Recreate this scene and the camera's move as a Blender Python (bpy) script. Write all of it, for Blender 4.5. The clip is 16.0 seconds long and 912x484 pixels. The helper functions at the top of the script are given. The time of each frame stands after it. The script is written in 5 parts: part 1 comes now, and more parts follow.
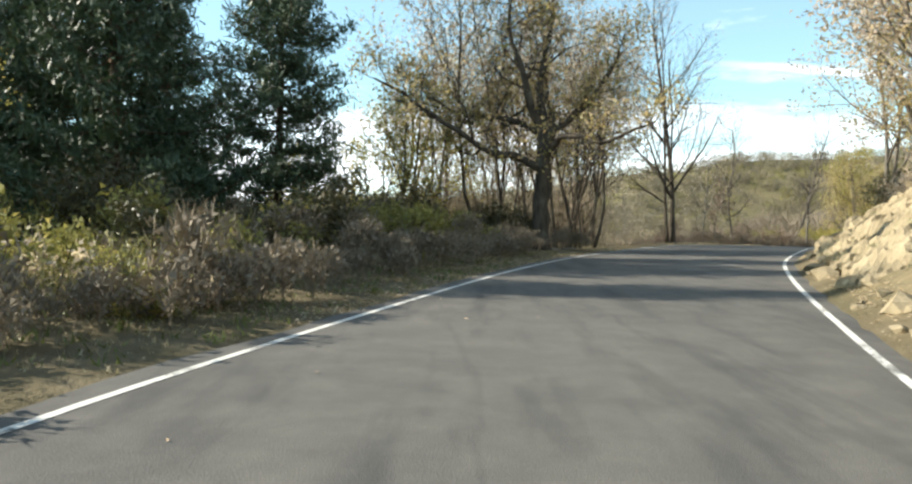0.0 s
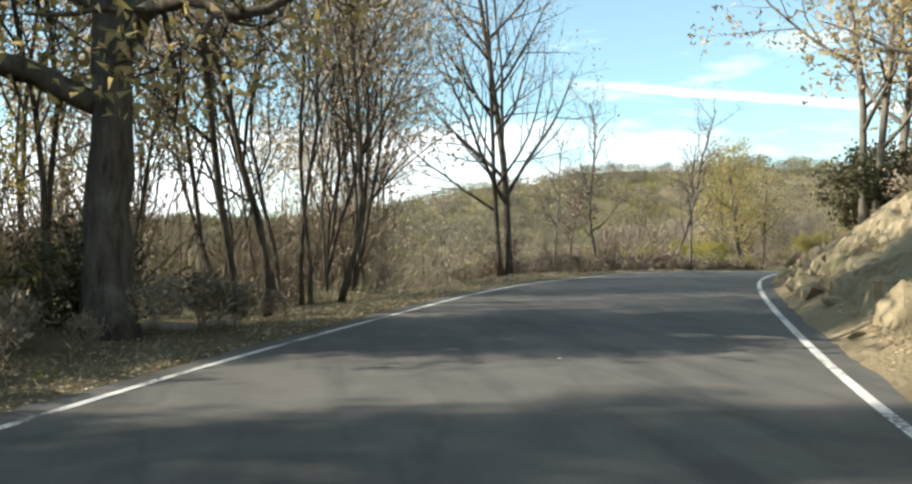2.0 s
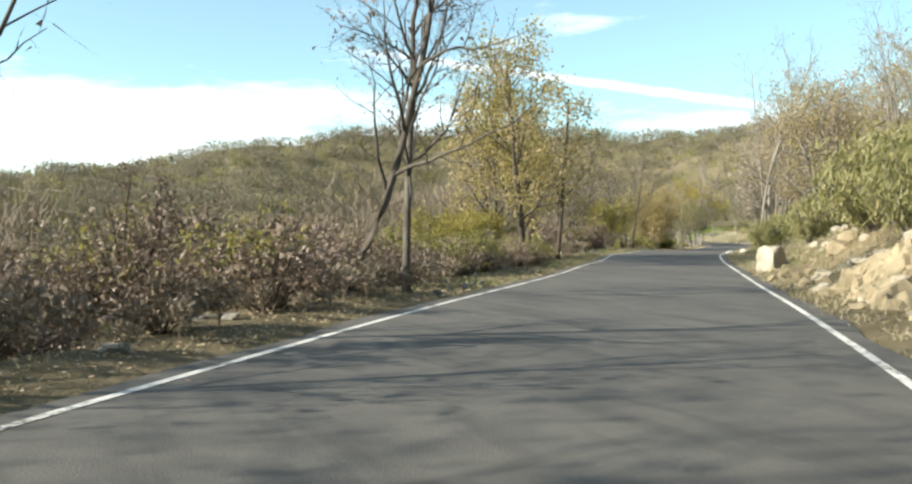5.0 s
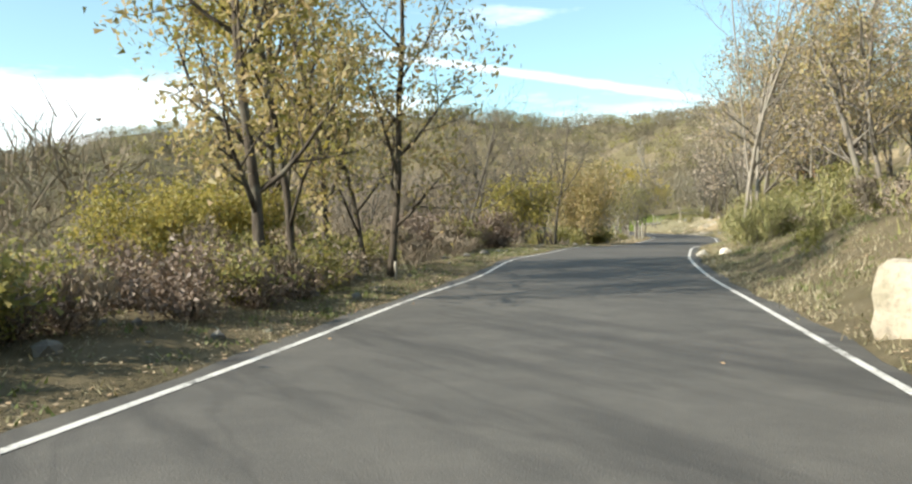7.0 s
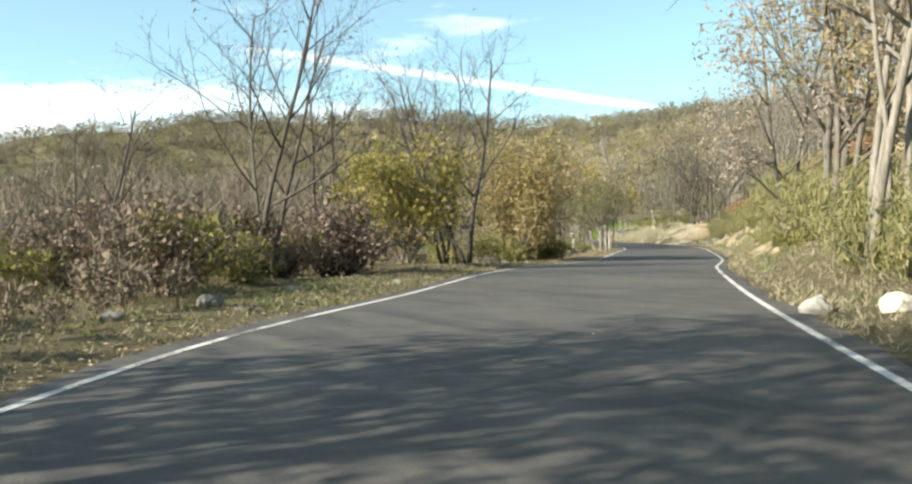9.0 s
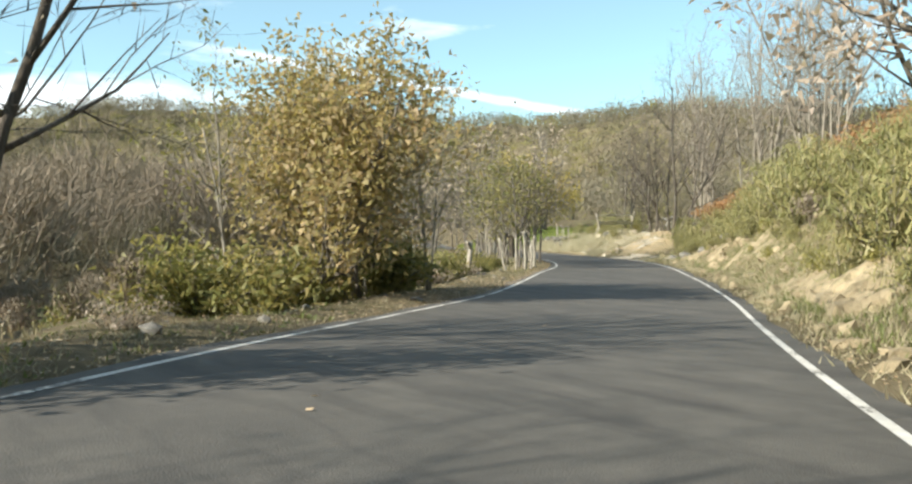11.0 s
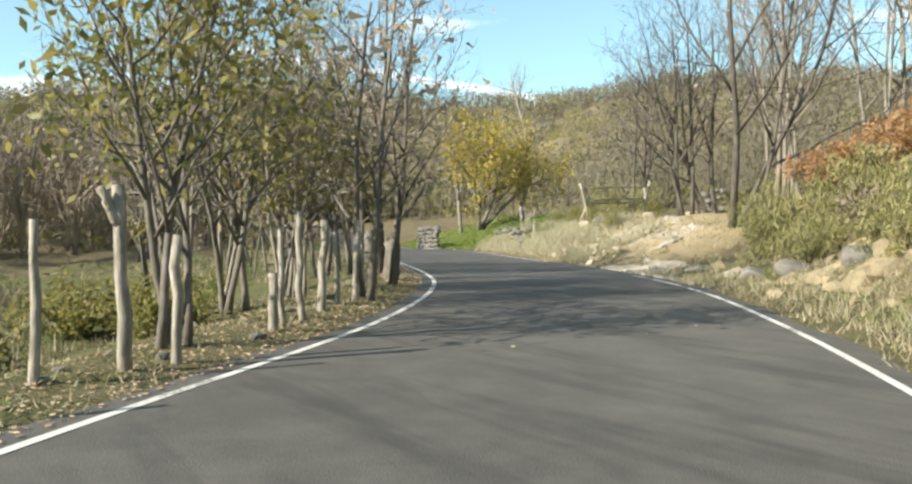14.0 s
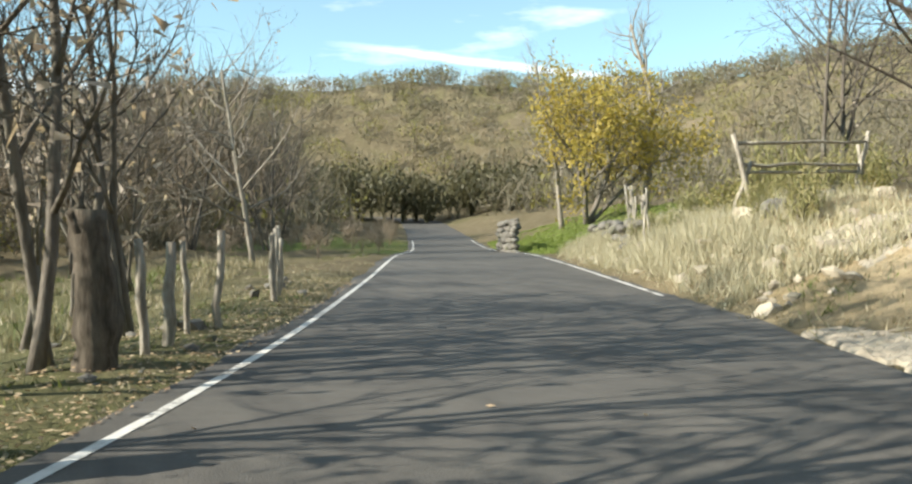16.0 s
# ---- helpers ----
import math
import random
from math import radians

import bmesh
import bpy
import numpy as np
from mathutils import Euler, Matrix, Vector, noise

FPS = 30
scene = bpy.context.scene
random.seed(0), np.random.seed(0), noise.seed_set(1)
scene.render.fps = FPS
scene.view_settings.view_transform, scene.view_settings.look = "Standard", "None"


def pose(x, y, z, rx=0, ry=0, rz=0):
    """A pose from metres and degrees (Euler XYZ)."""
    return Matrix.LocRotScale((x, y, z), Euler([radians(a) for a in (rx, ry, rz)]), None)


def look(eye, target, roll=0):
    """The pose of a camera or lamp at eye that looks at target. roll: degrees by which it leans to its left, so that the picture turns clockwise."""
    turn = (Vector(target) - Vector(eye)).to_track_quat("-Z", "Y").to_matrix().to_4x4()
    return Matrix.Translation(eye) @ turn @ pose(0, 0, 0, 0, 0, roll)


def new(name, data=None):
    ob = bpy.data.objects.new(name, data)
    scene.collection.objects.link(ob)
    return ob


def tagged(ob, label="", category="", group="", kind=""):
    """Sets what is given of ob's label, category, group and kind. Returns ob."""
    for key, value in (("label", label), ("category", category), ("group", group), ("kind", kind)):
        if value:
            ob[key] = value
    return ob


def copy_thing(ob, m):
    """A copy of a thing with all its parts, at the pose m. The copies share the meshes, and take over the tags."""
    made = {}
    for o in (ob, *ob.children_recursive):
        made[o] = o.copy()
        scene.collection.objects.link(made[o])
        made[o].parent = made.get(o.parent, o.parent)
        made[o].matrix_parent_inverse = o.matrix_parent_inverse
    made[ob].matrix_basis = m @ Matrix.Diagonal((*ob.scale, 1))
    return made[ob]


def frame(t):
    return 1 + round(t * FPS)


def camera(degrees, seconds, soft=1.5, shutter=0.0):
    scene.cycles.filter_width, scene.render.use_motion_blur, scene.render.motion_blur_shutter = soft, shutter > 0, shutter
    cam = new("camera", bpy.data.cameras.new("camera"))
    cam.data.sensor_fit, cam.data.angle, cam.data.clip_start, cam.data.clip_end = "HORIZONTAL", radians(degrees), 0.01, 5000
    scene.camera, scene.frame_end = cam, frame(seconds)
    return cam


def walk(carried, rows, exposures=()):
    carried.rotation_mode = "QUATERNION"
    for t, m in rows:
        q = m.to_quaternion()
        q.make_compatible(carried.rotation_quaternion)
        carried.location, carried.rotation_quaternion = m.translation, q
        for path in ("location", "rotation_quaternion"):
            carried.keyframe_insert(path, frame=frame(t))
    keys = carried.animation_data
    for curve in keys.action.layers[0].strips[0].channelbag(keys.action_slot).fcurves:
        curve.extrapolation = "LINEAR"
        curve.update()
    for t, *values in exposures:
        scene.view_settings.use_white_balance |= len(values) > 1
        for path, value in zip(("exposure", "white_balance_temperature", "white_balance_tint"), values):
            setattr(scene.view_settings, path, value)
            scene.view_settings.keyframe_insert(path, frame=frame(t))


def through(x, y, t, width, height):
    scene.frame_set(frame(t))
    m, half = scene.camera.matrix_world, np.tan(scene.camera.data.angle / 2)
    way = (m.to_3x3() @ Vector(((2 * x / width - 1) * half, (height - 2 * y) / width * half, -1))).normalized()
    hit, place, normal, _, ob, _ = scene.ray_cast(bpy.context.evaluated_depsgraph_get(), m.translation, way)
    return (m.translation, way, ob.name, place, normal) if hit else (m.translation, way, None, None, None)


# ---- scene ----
cam = camera(57.3, 16.0, soft=2.4)
PATH = [
    (0, (0.087, -0.03, 0.439), (0.082, 1.97, 0.441), 1.4),
    (0.5, (1.039, 4.265, 0.558), (1.143, 6.262, 0.587), 0.7),
    (1, (2.219, 8.522, 0.711), (2.408, 10.513, 0.755), 0.3),
    (1.5, (3.51, 12.618, 0.903), (3.772, 14.6, 0.959), 0.0),
    (2, (5.064, 16.902, 1.117), (5.395, 18.874, 1.164), -0.3),
    (2.5, (6.76, 21.157, 1.318), (7.155, 23.118, 1.35), -0.9),
    (3, (8.628, 25.443, 1.493), (9.094, 27.387, 1.507), -1.0),
    (3.5, (10.606, 29.572, 1.592), (11.144, 31.498, 1.596), -0.3),
    (4, (12.812, 33.717, 1.656), (13.446, 35.614, 1.643), 0.5),
    (4.5, (15.209, 37.737, 1.704), (15.936, 39.6, 1.678), 0.1),
    (5, (17.98, 41.815, 1.733), (18.808, 43.635, 1.702), -0.0),
    (5.2, (19.154, 43.301, 1.745), (20.013, 45.107, 1.711), 0.0),
    (7.3, (30.934, 58.089, 1.595), (31.9, 59.839, 1.544), -0.4),
    (7.5, (32.056, 59.535, 1.563), (33.022, 61.286, 1.513), -0.1),
    (8, (35.028, 63.105, 1.474), (36.011, 64.846, 1.416), 0.3),
    (8.5, (38.128, 66.765, 1.417), (39.141, 68.489, 1.368), -0.1),
    (9, (41.109, 70.095, 1.393), (42.15, 71.802, 1.361), -0.6),
    (9.5, (44.28, 73.507, 1.393), (45.348, 75.198, 1.374), -0.4),
    (10, (47.377, 76.747, 1.4), (48.475, 78.418, 1.385), 0.1),
    (10.2, (48.668, 78.029, 1.399), (49.776, 79.694, 1.382), 0.3),
    (12.3, (62.694, 91.141, 1.158), (63.888, 92.744, 1.134), 0.3),
    (12.5, (64.019, 92.363, 1.144), (65.214, 93.967, 1.118), 0.2),
    (13, (67.2, 95.294, 1.139), (68.378, 96.91, 1.115), -0.3),
    (13.5, (70.413, 98.308, 1.122), (71.567, 99.941, 1.093), 0.1),
    (14, (73.335, 101.15, 1.105), (74.456, 102.806, 1.074), 0.0),
    (14.5, (76.054, 103.907, 1.113), (77.127, 105.594, 1.076), -0.6),
    (15, (78.613, 106.646, 1.129), (79.623, 108.372, 1.091), -0.5),
    (15.5, (81.171, 109.582, 1.158), (82.098, 111.354, 1.114), -0.3),
    (16, (83.488, 112.486, 1.153), (84.326, 114.301, 1.108), -0.5),
]
walk(cam, [(t, look(eye, aim, lean)) for t, eye, aim, lean in PATH],
     ((0, 1.25), (1.5, 1.32), (2.3, 1.12), (5, 1.1), (8, 1.08), (13, 1.02), (16, 1.1)))


# ---- world, sun, exposure ----
SUN_AZ, SUN_EL = radians(-84), radians(29)          # azimuth from +y towards +x
sun = new("sun", bpy.data.lights.new("sun", "SUN"))
sun.data.energy, sun.data.angle, sun.data.color = 5.0, radians(0.6), (1.0, 0.93, 0.80)
sun.matrix_world = look((0, 0, 60), (-math.sin(SUN_AZ) * math.cos(SUN_EL), -math.cos(SUN_AZ) * math.cos(SUN_EL), 60 - math.sin(SUN_EL)))

world = bpy.data.worlds.new("sky")
scene.world = world
world.use_nodes = True


class Nodes:
    """Short hand for node trees."""

    def __init__(self, tree):
        self.t = tree
        tree.nodes.clear()

    def add(self, kind, **kw):
        n = self.t.nodes.new(kind)
        for k, v in kw.items():
            if k == "ins":
                for i, val in v.items():
                    if isinstance(val, bpy.types.NodeSocket):
                        self.t.links.new(val, n.inputs[i])
                    else:
                        n.inputs[i].default_value = val
            else:
                setattr(n, k, v)
        return n

    def math(self, op, a, b=0.0, clamp=False):
        return self.add("ShaderNodeMath", operation=op, use_clamp=clamp, ins={0: a, 1: b}).outputs[0]

    def noise(self, vec, scale, detail=4.0, rough=0.55):
        return self.add("ShaderNodeTexNoise", ins={"Vector": vec, "Scale": scale, "Detail": detail, "Roughness": rough}).outputs["Fac"]

    def ramp(self, fac, *stops):
        n = self.add("ShaderNodeValToRGB", ins={0: fac})
        els = n.color_ramp.elements
        while len(els) < len(stops):
            els.new(0.5)
        for e, (p, c) in zip(els, stops):
            e.position, e.color = p, (*c, 1) if len(c) == 3 else c
        return n.outputs[0]

    def grey(self, fac, lo, hi):
        return self.add("ShaderNodeMapRange", ins={0: fac, 1: lo, 2: hi, 3: 0.0, 4: 1.0}).outputs[0]

    def mix(self, fac, a, b, how="MIX"):
        n = self.add("ShaderNodeMix", data_type="RGBA", blend_type=how)
        for i, val in ((0, fac), (6, a), (7, b)):
            if isinstance(val, bpy.types.NodeSocket):
                self.t.links.new(val, n.inputs[i])
            else:
                n.inputs[i].default_value = val if i == 0 else (*val, 1)
        return n.outputs[2]


def make_sky():
    n = Nodes(world.node_tree)
    sky = n.add("ShaderNodeTexSky", sky_type="NISHITA", sun_disc=False, sun_elevation=SUN_EL, sun_rotation=SUN_AZ,
                air_density=1.0, dust_density=0.6, ozone_density=1.6, altitude=900)
    d = n.add("ShaderNodeTexCoord").outputs["Generated"]
    xyz = n.add("ShaderNodeSeparateXYZ", ins={0: d})
    up = xyz.outputs[2]
    # soft bank of cloud low over the hills, thinner streaks higher
    stretch = n.add("ShaderNodeMapping", ins={0: d, 3: (1.0, 1.0, 4.5)}).outputs[0]
    wisps = n.noise(stretch, 2.6, 6.0, 0.6)
    low = n.grey(up, 0.24, 0.07)
    # the last term adds unseen high cloud overhead to whiten the fill light
    bank = n.grey(n.math("ADD", wisps, n.math("ADD", n.math("MULTIPLY", low, 0.34), n.math("MULTIPLY", n.grey(up, 0.36, 0.62), 0.09))), 0.60, 0.84)
    # contrail: a thin band along a great circle
    a1, e1, a2, e2 = radians(20.5), radians(11.6), radians(44), radians(8.0)
    p = Vector((math.sin(a1) * math.cos(e1), math.cos(a1) * math.cos(e1), math.sin(e1)))
    q = Vector((math.sin(a2) * math.cos(e2), math.cos(a2) * math.cos(e2), math.sin(e2)))
    nrm = p.cross(q).normalized()
    off = n.add("ShaderNodeVectorMath", operation="DOT_PRODUCT", ins={0: d, 1: tuple(nrm)}).outputs["Value"]
    off = n.math("ABSOLUTE", n.math("ADD", off, n.math("MULTIPLY", n.math("SUBTRACT", n.noise(d, 30.0), 0.5), 0.006)))
    along = n.add("ShaderNodeVectorMath", operation="DOT_PRODUCT", ins={0: d, 1: tuple((p + q).normalized())}).outputs["Value"]
    trail = n.math("MULTIPLY", n.grey(off, 0.0075, 0.002), n.grey(along, 0.955, 0.985))
    cloud = n.math("MULTIPLY", n.math("MAXIMUM", bank, n.math("MULTIPLY", trail, 0.62)), n.grey(up, -0.02, 0.03), True)
    cloud = n.math("MAXIMUM", cloud, 0.1)      # a thin high veil
    tint = n.mix(1.0, sky.outputs[0], (0.92, 1.19, 1.02), "MULTIPLY")
    col = n.mix(n.math("MULTIPLY", cloud, 0.85), tint, (9.5, 9.6, 9.8))
    bg = n.add("ShaderNodeBackground", ins={0: col, 1: 0.1})
    n.add("ShaderNodeOutputWorld", ins={0: bg.outputs[0]})


make_sky()


# ---- materials ----
def material(name):
    m = bpy.data.materials.new(name)
    m.use_nodes = True
    return m, Nodes(m.node_tree)


def finish(n, colour, rough=0.85, bump=None, strength=0.4, metal=0.0, distance=0.02, spec=0.3):
    b = n.add("ShaderNodeBsdfPrincipled", ins={"Roughness": rough, "Metallic": metal, "Specular IOR Level": spec})
    if isinstance(colour, bpy.types.NodeSocket):
        n.t.links.new(colour, b.inputs["Base Color"])
    else:
        b.inputs["Base Color"].default_value = (*colour, 1)
    if bump is not None:
        n.t.links.new(n.add("ShaderNodeBump", ins={"Strength": strength, "Distance": distance, "Height": bump}).outputs[0], b.inputs["Normal"])
    n.add("ShaderNodeOutputMaterial", ins={0: b.outputs[0]})
    return b


def where(n):
    return n.add("ShaderNodeNewGeometry").outputs["Position"]


def asphalt():
    m, n = material("asphalt")
    p = where(n)
    big, mid, fine = n.noise(p, 0.18, 5), n.noise(p, 1.7, 6, 0.65), n.noise(p, 60, 3, 0.7)
    grit = n.add("ShaderNodeTexVoronoi", ins={"Vector": p, "Scale": 85.0}).outputs["Distance"]
    c = n.mix(n.grey(big, 0.3, 0.7), (0.066, 0.062, 0.055), (0.098, 0.091, 0.079))
    c = n.mix(n.math("MULTIPLY", n.grey(mid, 0.42, 0.7), 0.55), c, (0.132, 0.122, 0.104))
    c = n.mix(n.math("MULTIPLY", n.grey(fine, 0.55, 0.8), 0.55), c, (0.19, 0.178, 0.155))
    # dark blotches and wavy lines paint the shadows of bare branches
    branch_shade = n.noise(n.add("ShaderNodeMapping", ins={0: p, 2: (0, 0, .75), 3: (2.2, .35, 1)}).outputs[0], .8, 5, .6)
    c = n.mix(n.math("MULTIPLY", n.grey(branch_shade, .5, .66), .6), c, (0.040, 0.038, 0.035))
    shadow_noise = n.noise(n.add("ShaderNodeMapping", ins={0: p, 2: (0, 0, .75), 3: (.9, .22, 1)}).outputs[0], .55, 4, .55)
    shadow_line = n.math("ABSOLUTE", n.math("SUBTRACT", shadow_noise, .5))
    c = n.mix(n.math("MULTIPLY", n.grey(shadow_line, .02, .004), .22), c, (0.030, 0.028, 0.026))
    finish(n, c, 0.82, n.math("ADD", grit, n.math("MULTIPLY", fine, 0.6)), 0.35, 0.0, 0.006, 0.35)
    return m


def line_paint():
    m, n = material("worn_line_paint")
    p = where(n)
    wear = n.math("ADD", n.math("MULTIPLY", n.noise(p, 1.1, 5), 0.6), n.math("MULTIPLY", n.noise(p, 22, 4, 0.7), 0.4))
    c = n.mix(n.grey(n.noise(p, 7, 3), 0.3, 0.7), (0.64, 0.625, 0.58), (0.50, 0.485, 0.44))
    c = n.mix(n.grey(wear, 0.52, 0.60), c, (0.11, 0.108, 0.10))
    finish(n, c, 0.75, n.noise(p, 60), 0.2, 0.0, 0.004)
    return m


def soil():
    """Leafy, grassy forest ground: straw and litter, greener in the fields, bare earth where it is steep."""
    m, n = material("forest_ground")
    g = n.add("ShaderNodeNewGeometry")
    p = g.outputs["Position"]
    a, b, c3 = n.noise(p, 0.09, 5), n.noise(p, 1.4, 6, 0.62), n.noise(p, 14, 5, 0.7)
    c = n.ramp(n.grey(a, 0.33, 0.67), (0.0, (0.105, 0.09, 0.05)), (0.5, (0.135, 0.11, 0.066)), (1.0, (0.10, 0.096, 0.045)))
    c = n.mix(n.math("MULTIPLY", n.grey(b, 0.42, 0.72), .8), c, (0.20, 0.165, 0.105))

    def patch(x, y, r, soft):
        flat = n.add("ShaderNodeVectorMath", operation="MULTIPLY", ins={0: p, 1: (1, 1, 0)}).outputs[0]
        d = n.add("ShaderNodeVectorMath", operation="DISTANCE", ins={0: flat, 1: (x, y, 0)}).outputs["Value"]
        return n.grey(n.math("ADD", d, n.math("MULTIPLY", n.math("SUBTRACT", b, .5), soft * 1.5)), r + soft, r - soft)
    green = n.mix(n.grey(c3, .35, .7), (0.095, 0.135, 0.032), (0.155, 0.175, 0.055))
    # dull field green, darkened for the shade of the trees behind
    dull = n.mix(n.grey(b, .35, .7), (0.10, 0.108, 0.045), (0.155, 0.148, 0.075))
    straw = n.mix(n.grey(b, .35, .7), (0.38, 0.29, 0.165), (0.47, 0.385, 0.25))
    for x, y, r, soft, col in ((71.5, 124.5, 16, 4, dull), (59.6, 116.4, 14, 4, dull), (103.9, 145.8, 9.5, 1.2, green), (97.6, 161.5, 7, 3, green), (97.4, 119.0, 6.0, 1.6, straw), (84.5, 96.7, 5, 3, straw), (15.8, 26.0, 6, 3, straw)):
        c = n.mix(n.math("MULTIPLY", patch(x, y, r, soft), .9), c, col)
    c = n.mix(n.math("MULTIPLY", n.grey(c3, 0.5, 0.75), 0.6), c, (0.085, 0.066, 0.036))
    zone = n.add("ShaderNodeAttribute", attribute_name="roadside").outputs["Fac"]
    steep = n.add("ShaderNodeSeparateXYZ", ins={0: g.outputs["Normal"]}).outputs[2]
    earth = n.mix(n.grey(n.noise(p, 4.0, 6, .65), .35, .68), (0.32, 0.255, 0.15), (0.17, 0.138, 0.08))
    c = n.mix(n.math("MULTIPLY", zone, n.grey(n.math("ADD", steep, n.math("MULTIPLY", n.math("SUBTRACT", b, .5), .25)), .92, .82)), c, earth)
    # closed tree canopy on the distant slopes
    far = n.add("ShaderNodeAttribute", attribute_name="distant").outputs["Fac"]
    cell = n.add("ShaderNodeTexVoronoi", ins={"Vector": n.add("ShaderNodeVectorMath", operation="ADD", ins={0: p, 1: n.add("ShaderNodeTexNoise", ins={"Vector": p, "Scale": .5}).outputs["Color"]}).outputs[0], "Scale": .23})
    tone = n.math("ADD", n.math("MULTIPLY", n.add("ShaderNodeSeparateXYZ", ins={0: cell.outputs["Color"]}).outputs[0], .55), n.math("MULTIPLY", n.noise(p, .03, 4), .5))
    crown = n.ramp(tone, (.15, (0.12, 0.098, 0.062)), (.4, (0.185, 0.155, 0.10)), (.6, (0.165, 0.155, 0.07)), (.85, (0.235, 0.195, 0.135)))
    # the dark mottle paints the shade in the gaps between crowns
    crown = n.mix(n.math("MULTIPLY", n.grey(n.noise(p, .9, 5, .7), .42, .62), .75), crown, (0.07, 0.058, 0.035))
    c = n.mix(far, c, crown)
    lumps = n.math("MULTIPLY", n.math("MULTIPLY", n.math("SUBTRACT", 1.0, cell.outputs["Distance"]), far), 9.0)
    finish(n, c, 0.95, n.math("ADD", lumps, n.math("ADD", b, n.math("MULTIPLY", c3, 0.6))), 0.8, 0.0, 0.16, 0.1)
    return m


def rock(name, light, dark, moss=0.25):
    m, n = material(name)
    p = where(n)
    a, b = n.noise(p, 1.1, 6, 0.6), n.noise(p, 11, 6, 0.7)
    c = n.mix(n.grey(a, 0.33, 0.66), light, dark)
    c = n.mix(n.math("MULTIPLY", n.grey(b, 0.5, 0.75), 0.7), c, tuple(0.45 * v for v in dark))
    c = n.mix(n.math("MULTIPLY", n.grey(n.noise(p, 2.3, 5), 0.56, 0.68), moss), c, (0.09, 0.10, 0.035))
    finish(n, c, 0.9, n.math("ADD", a, n.math("MULTIPLY", b, 0.5)), 0.8, 0.0, 0.08, 0.2)
    return m


def bark(name, light, dark, scale=9.0):
    m, n = material(name)
    p = where(n)
    v = n.add("ShaderNodeMapping", ins={0: p, 3: (1.0, 1.0, 0.22)}).outputs[0]
    a, b = n.noise(v, scale, 6, 0.7), n.noise(p, 1.6, 4)
    c = n.mix(n.grey(a, 0.35, 0.68), dark, light)
    c = n.mix(n.math("MULTIPLY", n.grey(b, 0.55, 0.7), 0.5), c, (0.20, 0.20, 0.155))
    finish(n, c, 0.95, a, 0.9, 0.0, 0.03, 0.1)
    return m


def leaf(name, *cols, through=0.48, gloss=0.5, patch=0.55):
    """Leaves: colour varies leaf by leaf and in patches; light passes through."""
    m, n = material(name)
    g = n.add("ShaderNodeNewGeometry")
    r = n.math("ADD", n.math("MULTIPLY", g.outputs["Random Per Island"], 0.55), n.math("MULTIPLY", n.noise(g.outputs["Position"], patch, 3), 0.48))
    c = n.ramp(r, *[(0.12 + 0.8 * i / max(1, len(cols) - 1), k) for i, k in enumerate(cols)])
    d = n.add("ShaderNodeBsdfPrincipled", ins={"Base Color": c, "Roughness": gloss, "Specular IOR Level": 0.28})
    t = n.add("ShaderNodeBsdfTranslucent", ins={0: n.mix(1.0, c, (1.0, 0.97, 0.76), "MULTIPLY")})
    s = n.add("ShaderNodeMixShader", ins={0: through, 1: d.outputs[0], 2: t.outputs[0]})
    n.add("ShaderNodeOutputMaterial", ins={0: s.outputs[0]})
    return m


ASPHALT, PAINT, SOIL = asphalt(), line_paint(), soil()
ROCK_TAN = rock("tan_rock", (0.37, 0.305, 0.195), (0.21, 0.17, 0.105), .5)
ROCK_PALE = rock("pale_granite", (0.45, 0.40, 0.31), (0.29, 0.25, 0.19), 0.25)
ROCK_WHITE = rock("whitish_granite", (0.66, 0.62, 0.53), (0.48, 0.44, 0.36), 0.05)
ROCK_GREY = rock("lichen_grey_stone", (0.25, 0.235, 0.20), (0.11, 0.103, 0.09), 0.5)
BARK_OAK = bark("dark_oak_bark", (0.13, 0.11, 0.085), (0.045, 0.037, 0.03))
BARK_GREY = bark("grey_bark", (0.24, 0.215, 0.18), (0.10, 0.088, 0.072))
BARK_MID = bark("brown_grey_bark", (0.165, 0.145, 0.12), (0.065, 0.056, 0.045))
BARK_PALE = bark("pale_bark", (0.36, 0.325, 0.27), (0.17, 0.15, 0.12))
BRUSH = leaf("grey_brown_twigs", (0.105, 0.086, 0.063), (0.175, 0.145, 0.105), (0.25, 0.205, 0.155), (0.20, 0.155, 0.085), through=0.1, gloss=.9)
BARK_PINE = bark("pine_bark", (0.13, 0.085, 0.055), (0.05, 0.034, 0.025), 6.0)
WOOD_BROWN = bark("dark_weathered_log", (0.17, 0.145, 0.115), (0.05, 0.042, 0.033), 10.0)
WOOD_GREY = bark("weathered_wood", (0.48, 0.44, 0.365), (0.19, 0.168, 0.135), 14.0)
LEAF_OAK = leaf("autumn_oak_leaves", (0.22, 0.205, 0.085), (0.36, 0.305, 0.13), (0.46, 0.365, 0.205), (0.34, 0.235, 0.14))
LEAF_DRY = leaf("dry_brown_leaves", (0.26, 0.195, 0.14), (0.42, 0.345, 0.27), (0.56, 0.48, 0.40), (0.25, 0.175, 0.13))
LEAF_BRAMBLE = leaf("bramble_leaves", (0.095, 0.07, 0.053), (0.155, 0.115, 0.088), (0.25, 0.19, 0.145), (0.18, 0.12, 0.07), through=0.2)
